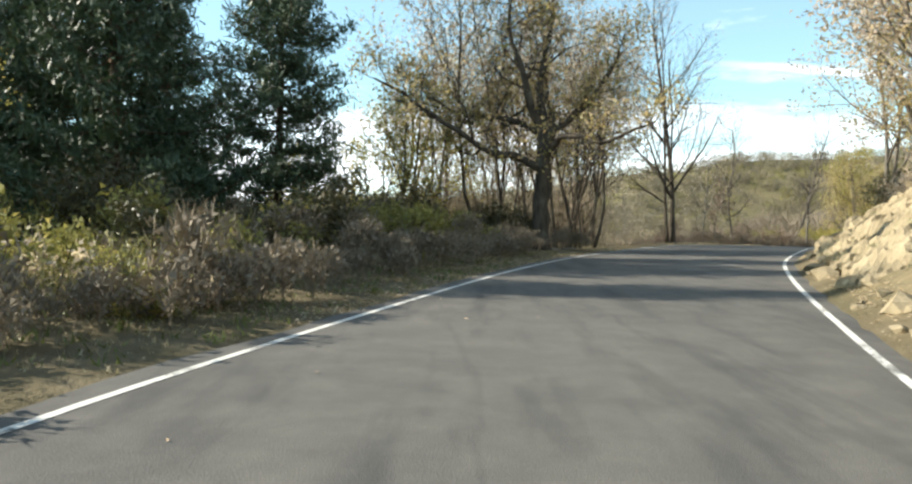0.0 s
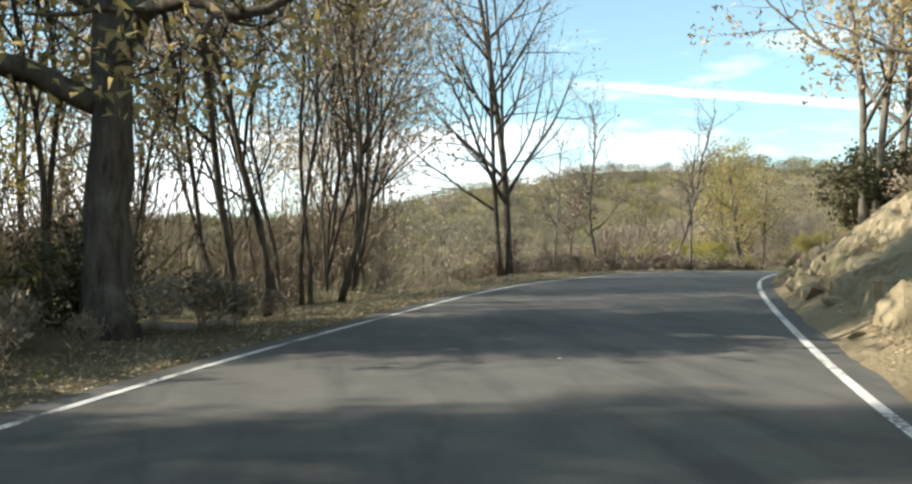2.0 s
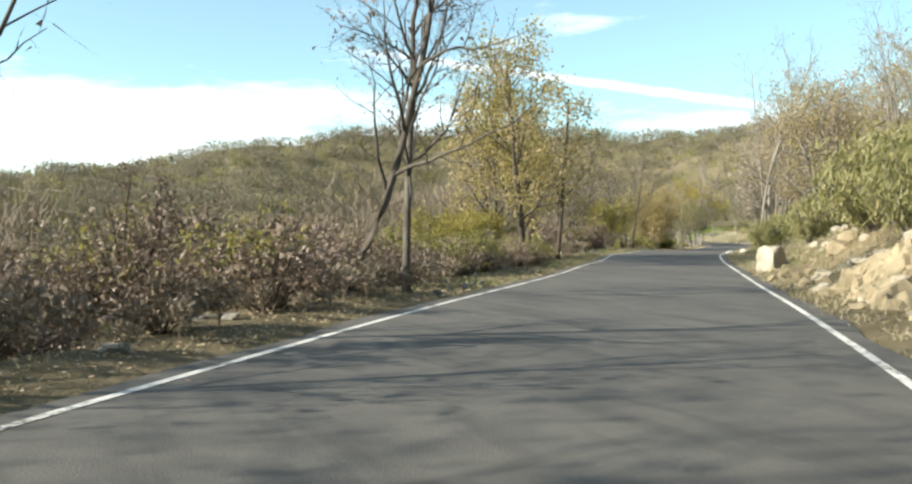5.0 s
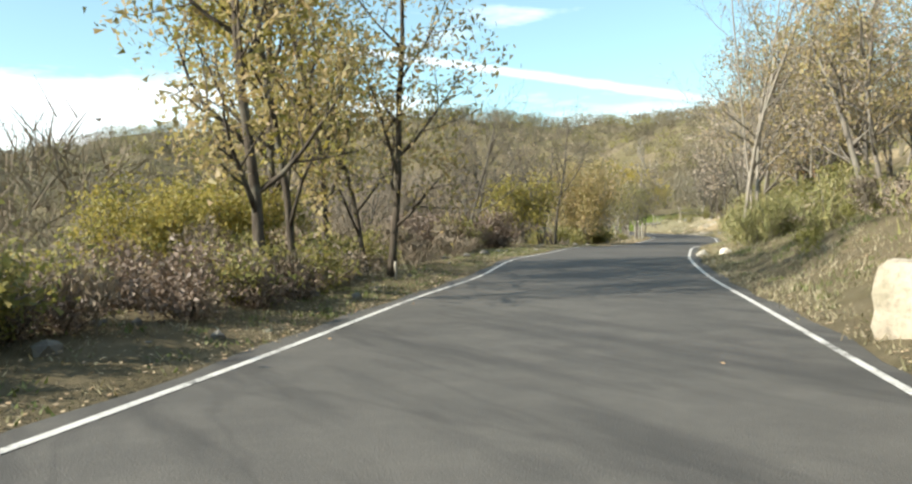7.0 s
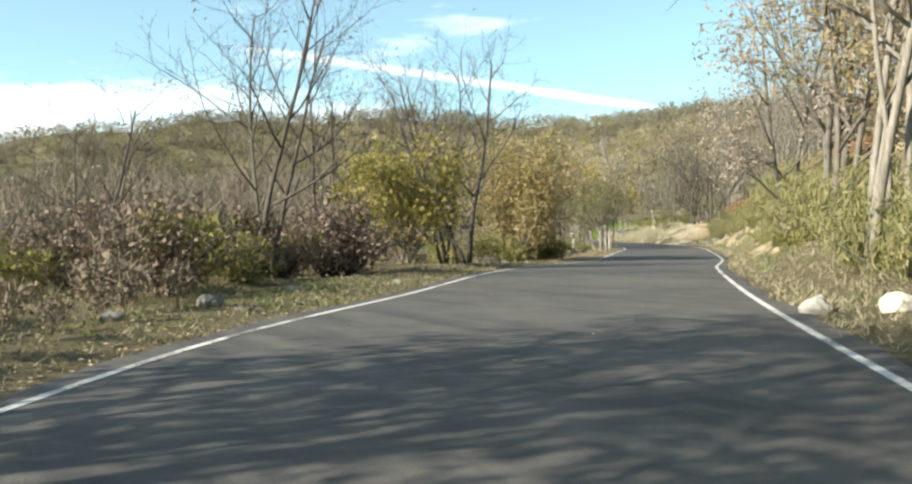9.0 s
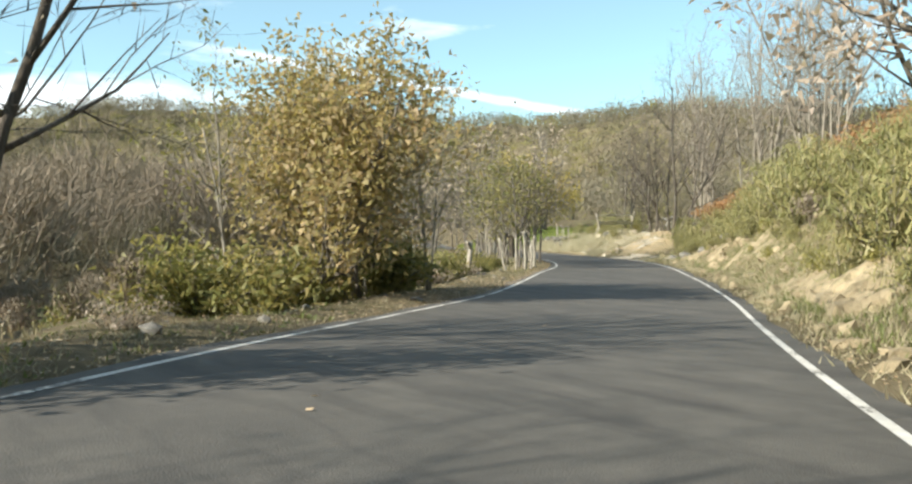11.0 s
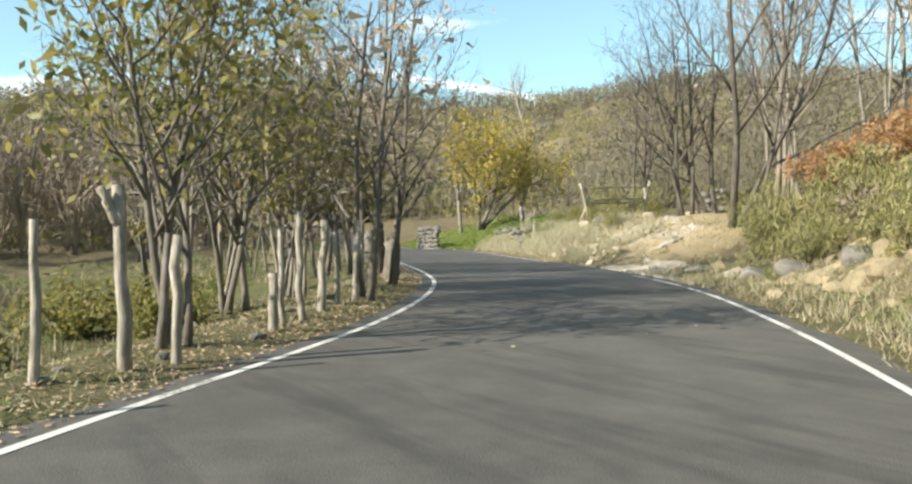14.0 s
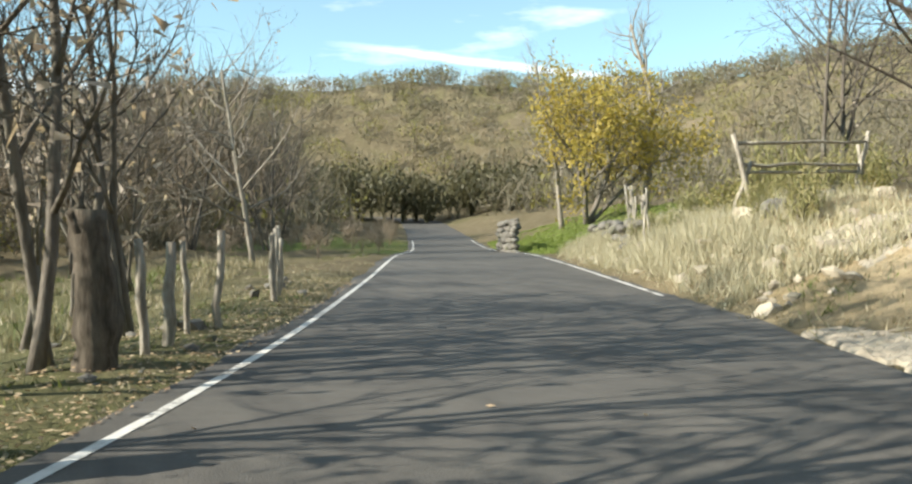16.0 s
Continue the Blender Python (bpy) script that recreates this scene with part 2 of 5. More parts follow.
LEAF_YELLOW = leaf("yellow_green_leaves", (0.15, 0.16, 0.045), (0.27, 0.25, 0.07), (0.40, 0.335, 0.10), (0.27, 0.21, 0.085))
LEAF_GOLD = leaf("golden_oak_leaves", (0.22, 0.19, 0.045), (0.37, 0.30, 0.07), (0.52, 0.41, 0.10), (0.34, 0.25, 0.08))
LEAF_OLIVE = leaf("olive_leaves", (0.125, 0.14, 0.045), (0.205, 0.205, 0.07), (0.31, 0.275, 0.105), (0.36, 0.275, 0.125))
LEAF_BROOM = leaf("broom_green_shoots", (0.125, 0.14, 0.05), (0.205, 0.205, 0.08), (0.29, 0.265, 0.115), (0.37, 0.315, 0.165), through=0.25)
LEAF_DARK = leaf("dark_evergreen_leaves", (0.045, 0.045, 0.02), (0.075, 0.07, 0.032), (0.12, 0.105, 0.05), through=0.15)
NEEDLES = leaf("pine_needles", (0.028, 0.052, 0.030), (0.050, 0.080, 0.044), (0.078, 0.108, 0.060), through=0.12)
LEAF_FERN = leaf("rust_brown_bracken", (0.29, 0.155, 0.075), (0.40, 0.235, 0.115), (0.47, 0.31, 0.165))
GRASS_DRY = leaf("dry_grass", (0.165, 0.16, 0.08), (0.25, 0.225, 0.13), (0.39, 0.345, 0.235), (0.21, 0.165, 0.10), through=0.25)
GRASS_PALE = leaf("bleached_grass", (0.29, 0.265, 0.165), (0.40, 0.37, 0.25), (0.52, 0.48, 0.35), through=0.25)
GRASS_GREEN = leaf("green_grass", (0.085, 0.115, 0.033), (0.135, 0.165, 0.05), (0.20, 0.205, 0.085), through=0.25)
MEADOW = leaf("meadow_grass", (0.12, 0.17, 0.032), (0.18, 0.235, 0.05), (0.24, 0.27, 0.075), through=0.25)
LITTER = leaf("fallen_leaves", (0.24, 0.15, 0.085), (0.38, 0.27, 0.16), (0.54, 0.43, 0.28), (0.17, 0.105, 0.06), through=0.1)
WOODS = leaf("far_woods", (0.12, 0.107, 0.07), (0.172, 0.152, 0.105), (0.225, 0.20, 0.15), (0.155, 0.142, 0.075), through=0.25, gloss=0.9, patch=0.05)
WOODS_GREEN = leaf("far_green_woods", (0.16, 0.16, 0.055), (0.25, 0.235, 0.075), (0.33, 0.295, 0.10), through=0.3, gloss=0.9, patch=0.05)


# ---- road line and lie of the land ----
# centre of the road: x, y, height, half width
ROAD = np.array([
    (-14.50, -72.00, -1.60, 2.75), (-8.20, -36.00, -1.10, 2.75), (-2.20, -8.50, -0.60, 2.75), (-0.78, -0.86, -0.83, 2.73), (0.44, 5.04, -0.62, 2.74),
    (2.06, 10.86, -0.37, 2.77), (3.87, 16.64, -0.10, 2.77), (5.97, 22.30, 0.14, 2.74), (8.54, 27.79, 0.36, 2.69), (11.32, 33.17, 0.55, 2.64),
    (14.47, 38.35, 0.63, 2.54), (17.97, 43.32, 0.68, 2.52), (21.81, 47.96, 0.66, 2.57), (25.65, 52.57, 0.58, 2.64), (29.50, 57.17, 0.48, 2.65),
    (33.35, 61.79, 0.40, 2.68), (37.16, 66.43, 0.37, 2.70), (41.05, 71.03, 0.33, 2.65), (44.94, 75.63, 0.42, 2.68), (49.18, 79.95, 0.37, 2.64)])
ROAD = np.vstack([ROAD, [
    (53.43, 84.20, 0.35, 2.68), (57.83, 88.27, 0.24, 2.70), (62.42, 92.16, 0.08, 2.70), (67.03, 96.01, -0.03, 2.68), (71.41, 100.09, -0.05, 2.68),
    (75.69, 104.27, -0.05, 2.65), (79.98, 108.45, -0.04, 2.50), (83.80, 113.07, -0.02, 2.50), (86.92, 118.31, -0.02, 2.55), (91.20, 127.60, -0.02, 2.60),
    (96.30, 139.60, 0.00, 2.50), (102.50, 154.40, -0.28, 2.15), (108.30, 169.30, 0.10, 2.10), (113.90, 184.30, 0.63, 2.10), (121.00, 205.20, 1.53, 2.10),
    (122.60, 220.60, 2.00, 2.10), (117.70, 232.70, 2.30, 2.10), (102.00, 246.00, 2.60, 2.10)]])


def smooth_line(nodes, step):
    """Catmull-Rom through the nodes, resampled evenly."""
    p = np.vstack([2 * nodes[0] - nodes[1], nodes, 2 * nodes[-1] - nodes[-2]])
    u = np.linspace(0, 1, 30, endpoint=False)[:, None]
    out = [0.5 * (2 * p[i] + (p[i + 1] - p[i - 1]) * u + (2 * p[i - 1] - 5 * p[i] + 4 * p[i + 1] - p[i + 2]) * u ** 2
                  + (3 * p[i] - p[i - 1] - 3 * p[i + 1] + p[i + 2]) * u ** 3) for i in range(1, len(p) - 2)]
    out = np.vstack(out + [nodes[-1:]])
    s = np.concatenate([[0], np.cumsum(np.linalg.norm(np.diff(out[:, :2], axis=0), axis=1))])
    t = np.arange(0, s[-1], step)
    return np.stack([np.interp(t, s, out[:, k]) for k in range(out.shape[1])], 1), t


LINE, STATION = smooth_line(ROAD, 0.75)
TAN = np.gradient(LINE[:, :2], axis=0)
TAN /= np.linalg.norm(TAN, axis=1)[:, None]
RIGHT = np.stack([TAN[:, 1], -TAN[:, 0]], 1)
STATION = STATION - STATION[np.argmin(((LINE[:, :2] - (-.4, 0)) ** 2).sum(1))]      # 0 where the drive begins

# height over the road's edge, by the distance from the edge (columns) and the station (first column)
E_LEFT, E_RIGHT = (0, 1.2, 4, 10, 25, 60), (0, 1, 3, 8, 20, 60)
SIDE_L = np.array([(-60, 0, .1, .6, 1, 1, 0), (12, 0, .05, .3, .5, 0, -6), (22, 0, .05, .3, .1, -2.5, -9), (33, 0, .05, -.3, -2.6, -8, -16), (50, 0, .1, -.5, -2.6, -8, -16),
                   (62, 0, .1, 0, -1.6, -7, -17), (85, 0, .12, .1, -1.2, -6, -15), (105, 0, .1, -.1, -1.3, -4.5, -11),
                   (125, 0, .05, -.5, -1.3, -2.2, -5), (150, 0, .05, -.5, -1.2, -1.8, -3), (180, 0, .1, .1, 0, -.8, -1), (260, 0, .1, .4, 1, 2, 4)])
SIDE_R = np.array([(-60, 0, .3, 2, 3, 5, 12), (20, 0, .5, 2.1, 3.2, 6, 14), (36, 0, .45, 1.9, 3.0, 6, 14), (50, 0, .2, 1.3, 2.8, 6, 15), (70, 0, .2, 1.5, 3.2, 7, 18), (95, 0, .1, .8, 2.2, 6, 16),
                   (112, 0, .2, 1.2, 2.8, 6, 16), (128, 0, .3, 1.9, 5.0, 8.0, 16), (139, 0, .25, 1.8, 5.8, 8.6, 15), (146, 0, .05, .7, 4.2, 6.5, 10)])
SIDE_R = np.vstack([SIDE_R, [(152, 0, .15, .8, 2.1, 3.6, 7), (157, 0, .75, 1.3, 1.9, 2.8, 5.5), (166, 0, .75, 1.4, 1.8, 2.3, 4.5), (174, 0, .1, .35, 1.1, 1.8, 4), (186, 0, .15, .8, 2.0, 3.0, 5), (200, 0, .15, .8, 2.0, 3.4, 8), (260, 0, .3, .6, 1, 2, 6)]])
# far hills, seen from the middle of the drive: azimuth, distance of the ridge, its height
HILLS = np.array([(-180, 300, 26), (-90, 300, 22), (-30, 270, 9), (-14, 260, 14), (-8, 260, 16), (2, 260, 22), (7, 260, 27), (12, 260, 31), (17, 260, 36), (25, 260, 40), (32, 260, 38), (40, 260, 32), (60, 250, 31), (90, 220, 34), (135, 220, 36), (180, 300, 26)])


def smoothstep(a, b, v):
    u = np.clip((v - a) / (b - a), 0, 1)
    return u * u * (3 - 2 * u)


def road_frame(x, y):
    """Station, signed offset from the centre (right positive), height and half width of the road nearest to each point."""
    x, y = np.atleast_1d(np.asarray(x, float)), np.atleast_1d(np.asarray(y, float))
    k = np.empty(len(x), int)
    for i in range(0, len(x), 4000):
        q = slice(i, i + 4000)
        k[q] = ((x[q, None] - LINE[None, :, 0]) ** 2 + (y[q, None] - LINE[None, :, 1]) ** 2).argmin(1)
    dx, dy = x - LINE[k, 0], y - LINE[k, 1]
    along = dx * TAN[k, 0] + dy * TAN[k, 1]
    side = dx * RIGHT[k, 0] + dy * RIGHT[k, 1]
    off = np.sign(side) * np.hypot(dx, dy)
    off = np.where(np.abs(along) < 1.0, side, off)
    slope = np.gradient(LINE[:, 2], STATION)
    return STATION[k] + np.clip(along, -.75, .75), off, LINE[k, 2] + np.clip(along, -.75, .75) * slope[k], LINE[k, 3]


def table(tab, cols, s, e):
    out = np.zeros_like(s)
    rows = np.stack([np.interp(s, tab[:, 0], tab[:, 1 + j]) for j in range(len(cols))], 1)
    e = np.clip(e, 0, cols[-1])
    for j in range(len(cols) - 1):
        m = (e >= cols[j]) & (e <= cols[j + 1])
        u = (e - cols[j]) / (cols[j + 1] - cols[j])
        out = np.where(m, rows[:, j] * (1 - u) + rows[:, j + 1] * u, out)
    return out


def waves(x, y, size):
    """Cheap uneven ground: a few crossing waves."""
    a = np.sin(x / size * 1.7 + 1.3 * np.sin(y / size)) * np.sin(y / size * 1.3 + 1.1 * np.sin(x / size * .8))
    return a + .5 * np.sin(x / size * 3.9 + 2.0 + y / size * 2.3) * np.sin(y / size * 4.3 - x / size)


def land(x, y):
    """Height of the ground at the points."""
    s, o, z, w = road_frame(x, y)
    x, y = np.atleast_1d(np.asarray(x, float)), np.atleast_1d(np.asarray(y, float))
    e = np.abs(o) - w - .18
    side = np.where(o < 0, table(SIDE_L, E_LEFT, s, e), table(SIDE_R, E_RIGHT, s, e))
    rough = smoothstep(.3, 4, e) * (.13 * waves(x, y, 1.1) + .22 * waves(x + 9, y, 3.7)) + smoothstep(10, 50, e) * 1.2 * waves(x, y, 23)
    near = z + side + rough - .02 - .16 * smoothstep(0, -.5, e)
    ox, oy = x - 40, y - 70
    r, az = np.hypot(ox, oy), np.degrees(np.arctan2(ox, oy))
    rd, hh = np.interp(az, HILLS[:, 0], HILLS[:, 1]), np.interp(az, HILLS[:, 0], HILLS[:, 2])
    u = r / rd
    hill = -13 + (hh + 13) * smoothstep(.2, 1.0, u) - np.clip(u - 1.05, 0, 4) * 14 + smoothstep(.3, .6, u) * (3.2 * waves(x, y, 61) + 1.2 * waves(x, y, 19))
    k = smoothstep(26, 95, e)
    return near * (1 - k) + hill * k


def land1(x, y):
    return float(land(x, y)[0])


def spot(s, o):
    """World x, y at a station and an offset from the road's centre."""
    x, y, rx, ry = (float(np.interp(s, STATION, v)) for v in (LINE[:, 0], LINE[:, 1], RIGHT[:, 0], RIGHT[:, 1]))
    return x + rx * o, y + ry * o


# ---- mesh helpers ----
class Soup:
    """Gathers vertices and faces for one mesh."""

    def __init__(self):
        self.v, self.f, self.n = [], [], 0

    def add(self, verts, faces):
        verts = np.asarray(verts, float).reshape(-1, 3)
        self.v.append(verts)
        self.f.extend([tuple(int(i) + self.n for i in f) for f in faces])
        self.n += len(verts)

    def quads(self, corners):
        """corners: array n x 4 x 3, a separate quad each."""
        corners = np.asarray(corners, float)
        k = np.arange(len(corners) * 4).reshape(-1, 4) + self.n
        self.v.append(corners.reshape(-1, 3))
        self.f.extend(map(tuple, k.tolist()))
        self.n += len(corners) * 4

    def tris(self, corners):
        corners = np.asarray(corners, float)
        k = np.arange(len(corners) * 3).reshape(-1, 3) + self.n
        self.v.append(corners.reshape(-1, 3))
        self.f.extend(map(tuple, k.tolist()))
        self.n += len(corners) * 3

    def tube(self, pts, radii, sides=5, cap=True):
        pts, radii = np.asarray(pts, float), np.asarray(radii, float)
        d = np.gradient(pts, axis=0)
        d /= np.linalg.norm(d, axis=1)[:, None] + 1e-9
        ref = np.where(np.abs(d[:, 2:3]) > .9, np.array([[1., 0, 0]]), np.array([[0, 0, 1.]]))
        a = np.cross(d, ref)
        a /= np.linalg.norm(a, axis=1)[:, None] + 1e-9
        b = np.cross(d, a)
        th = np.arange(sides) * 2 * np.pi / sides
        ring = pts[:, None] + radii[:, None, None] * (np.cos(th)[None, :, None] * a[:, None] + np.sin(th)[None, :, None] * b[:, None])
        m, base = len(pts), self.n
        self.v.append(ring.reshape(-1, 3))
        for i in range(m - 1):
            for j in range(sides):
                k = (j + 1) % sides
                self.f.append((base + i * sides + j, base + i * sides + k, base + (i + 1) * sides + k, base + (i + 1) * sides + j))
        if cap:
            self.f.append(tuple(base + (m - 1) * sides + j for j in range(sides)))
            self.f.append(tuple(base + j for j in reversed(range(sides))))
        self.n += m * sides

    def mesh(self, name, mat, smooth=False):
        me = bpy.data.meshes.new(name)
        me.from_pydata(np.vstack(self.v).tolist() if self.v else [], [], self.f)
        me.materials.append(mat)
        if smooth:
            me.shade_smooth()
        me.update()
        return me


def part(name, mesh, parent, label=""):
    ob = new(name, mesh)
    ob.parent = parent
    return tagged(ob, label)


def thing(name, label, category, group="", kind="", mesh=None):
    return tagged(new(name, mesh), label, category, group, kind)


def unit(v):
    return v / (np.linalg.norm(v, axis=-1, keepdims=True) + 1e-9)


def leaf_tris(rng, at, size, spread, long=1.7, droop=.3):
    """Small pointed leaves, a triangle each."""
    n = len(at)
    c = at + rng.normal(0, spread, (n, 3))
    d = unit(rng.normal(0, 1, (n, 3)) - np.array([0, 0, droop]))
    w = unit(np.cross(d, rng.normal(0, 1, (n, 3))))
    s = size * rng.uniform(.6, 1.3, (n, 1))
    return np.stack([c - d * s * long * .45 + w * s * .5, c - d * s * long * .45 - w * s * .5, c + d * s * long * .65], 1)


def leaf_quads(rng, at, size, spread, long=1.7, droop=.3):
    """Diamond leaves round the given points, each its own quad."""
    n = len(at)
    c = at + rng.normal(0, spread, (n, 3))
    d = unit(rng.normal(0, 1, (n, 3)) - np.array([0, 0, droop]))
    w = unit(np.cross(d, rng.normal(0, 1, (n, 3))))
    s = size * rng.uniform(.6, 1.3, (n, 1))
    return np.stack([c - d * s * long * .5, c + w * s * .5 - d * s * .1, c + d * s * long * .5, c - w * s * .5 - d * s * .1], 1)


def grow(rng, trunks, kids=(7, 5, 4), ratio=(.55, .5, .45), angle=(50, 45, 45), first=(.35, .2, .15), wander=.12, lift=(.05, .12, .06), segs=(9, 5, 3, 2)):
    """Limbs of a tree. trunks: rows of (start, direction, length, radius). Returns the limbs (points, radii, level) and twig points."""
    limbs, twigs = [], []
    stack = [(np.array(p, float), unit(np.array(d, float)), ln, r, 0) for p, d, ln, r in trunks]
    top = len(kids)
    while stack:
        p, d, ln, r, lv = stack.pop()
        n = segs[min(lv, len(segs) - 1)]
        pts, dirs = [p], [d]
        for _ in range(n):
            d = unit(d + rng.normal(0, wander[min(lv, len(wander) - 1)] if isinstance(wander, tuple) else wander * (1 + .35 * lv), 3) + np.array([0, 0, lift[min(lv, len(lift) - 1)]]))
            pts.append(pts[-1] + d * ln / n)
            dirs.append(d)
        pts = np.array(pts)
        u = np.linspace(0, 1, n + 1)
        rad = r * (1 - u * (.72 if lv == 0 else .8)) ** (.8 if lv == 0 else 1)
        if lv == 0:
            rad[0] *= 1.35
        limbs.append((pts, np.maximum(rad, .004), lv))
        if lv < top:
            k = max(1, int(round(kids[lv] * rng.uniform(.8, 1.2))))
            f0 = first[lv]
            turn = rng.uniform(0, 6.28)
            for i in range(k):
                t = f0 + (1 - f0) * (i + rng.uniform(.1, .9)) / k
                q = min(n - 1, int(t * n))
                at = pts[q] + (pts[q + 1] - pts[q]) * (t * n - q)
                ax = dirs[q]
                turn += 2.4 + rng.normal(0, .4)
                side = unit(np.cross(ax, np.array([math.cos(turn), math.sin(turn), .31])))
                a = radians(angle[lv] * rng.uniform(.7, 1.25))
                stack.append((at, unit(ax * math.cos(a) + side * math.sin(a)), ln * ratio[lv] * (1.15 - .55 * t) * rng.uniform(.75, 1.25),
                              max(.006, float(np.interp(t, u, rad)) * .62), lv + 1))
        if lv >= top - 1:
            m = max(2, int(ln / .16))
            uu = np.linspace(.3, 1, m)
            twigs.append(np.stack([np.interp(uu, u, pts[:, c]) for c in range(3)], 1))
    return limbs, np.vstack(twigs)


def limb_mesh(name, limbs, mat, sides=(8, 5, 3, 3)):
    """Tapered limbs; the last twigs are slivers."""
    s, last, slim = Soup(), max(l[2] for l in limbs), []
    for pts, rad, lv in limbs:
        if lv < last or last < 2:
            s.tube(pts, rad, sides[min(lv, len(sides) - 1)], cap=lv < 2)
        else:
            for k in range(len(pts) - 1):
                a, e, w = pts[k], pts[k + 1], rad[k] * 1.1
                t = 2.4 * len(slim)
                d = np.array((math.cos(t), math.sin(t), .4 * math.cos(2 * t))) * w * 1.35
                slim.append((a - d, a + d, e))
    if slim:
        s.tris(np.array(slim))
    return s.mesh(name, mat, True)


def tree(name, label, limbs, twigs, bark_mat, leaf_mat=None, leaves=0, size=.08, spread=.12, rng=None, long=1.7, category="tree", group="", fine=True):
    ob = thing(name, label, category, group)
    part("trunk", limb_mesh("trunk", limbs, bark_mat), ob)
    if leaves:
        s = Soup()
        at = twigs[rng.integers(0, len(twigs), leaves)]
        s.tris(leaf_tris(rng, at, size, spread, long)) if fine else s.quads(leaf_quads(rng, at, size, spread, long))
        part("crown", s.mesh("crown", leaf_mat), ob)
    return ob


def stand(ob, x, y, turn=0., scale=1., sink=.12, lean=(0, 0)):
    """Sets a thing on the ground."""
    ob.matrix_basis = pose(x, y, land1(x, y) - sink, lean[0], lean[1], turn) @ Matrix.Scale(scale, 4)
    return ob


def again(ob, x, y, turn=0., scale=1., sink=.12, label="", lean=(0, 0)):
    """A copy of a thing elsewhere on the ground."""
    c = copy_thing(ob, Matrix.Identity(4))
    stand(c, x, y, turn, scale, sink, lean)
    return tagged(c, label)


# ---- the ground, one sheet out to the horizon ----
def axis(a, b, step, far):
    """Even steps between a and b, growing ones outside."""
    mid = list(np.arange(a, b, step))
    lo, hi, st = [], [], step
    while not hi or hi[-1] < far:
        st *= 1.16
        hi.append((hi[-1] if hi else mid[-1]) + st)
        lo.append((lo[-1] if lo else mid[0]) - st)
    return np.array(lo[::-1] + mid + hi)


def build_ground():
    xs, ys = axis(-14, 116, .9, 1500), axis(-6, 172, .9, 1600)
    gx, gy = np.meshgrid(xs, ys)
    z = land(gx.ravel(), gy.ravel())
    v = np.stack([gx.ravel(), gy.ravel(), z], 1)
    nx, ny = len(xs), len(ys)
    i = (np.arange(ny - 1)[:, None] * nx + np.arange(nx - 1)[None, :]).ravel()
    f = np.stack([i, i + 1, i + nx + 1, i + nx], 1)
    me = bpy.data.meshes.new("ground")
    me.from_pydata(v.tolist(), [], f.tolist())
    me.materials.append(SOIL)
    me.shade_smooth()
    _, o, _, w = road_frame(v[:, 0], v[:, 1])
    me.attributes.new("roadside", "FLOAT", "POINT").data.foreach_set("value", smoothstep(16, 8, np.abs(o) - w).astype(np.float32))
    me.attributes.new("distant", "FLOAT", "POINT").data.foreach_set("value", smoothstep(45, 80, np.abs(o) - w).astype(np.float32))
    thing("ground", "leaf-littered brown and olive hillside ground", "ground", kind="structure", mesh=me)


def ribbon(name, left, right, lift, mat, depth=0.0, keep=None):
    """A strip along the road between two offsets, cambered with it."""
    s = Soup()
    a = np.stack([LINE[:, 0] + RIGHT[:, 0] * left, LINE[:, 1] + RIGHT[:, 1] * left, LINE[:, 2] + lift], 1)
    b = np.stack([LINE[:, 0] + RIGHT[:, 0] * right, LINE[:, 1] + RIGHT[:, 1] * right, LINE[:, 2] + lift], 1)
    m = len(a)
    rows = [a, b]
    if depth:
        rows = [a - (RIGHT @ np.zeros((2, 3))) - [0, 0, depth], a, b, b - [0, 0, depth]]
    k = len(rows)
    v = np.stack(rows, 1).reshape(-1, 3)
    f = [(i * k + j, i * k + j + 1, (i + 1) * k + j + 1, (i + 1) * k + j) for i in range(m - 1) for j in range(k - 1) if keep is None or keep[i]]
    s.add(v, f)
    return s.mesh(name, mat)


build_ground()
HALF = LINE[:, 3]
wob = .05 * np.sin(STATION * 1.9) + .04 * np.sin(STATION * .73 + 1)
thing("road", "narrow worn grey asphalt mountain road", "road", kind="structure", mesh=ribbon("road", -HALF - .22 + wob, HALF + .22 - wob[::-1], 0.0, ASPHALT, .22))
on = (STATION > -40) & (STATION < 200)
thing("edge_line", "worn white painted edge line on asphalt", "road marking", kind="structure", mesh=ribbon("edge_line", -HALF + .03, -HALF + .115, .005, PAINT, keep=on))
on_r = on & ~((STATION > 147.5) & (STATION < 156))
thing("edge_line", "worn white painted edge line, broken at the track", "road marking", kind="structure", mesh=ribbon("edge_line", HALF - .115, HALF - .03, .005, PAINT, keep=on_r))


# ---- trees ----
R = np.random.default_rng(7)


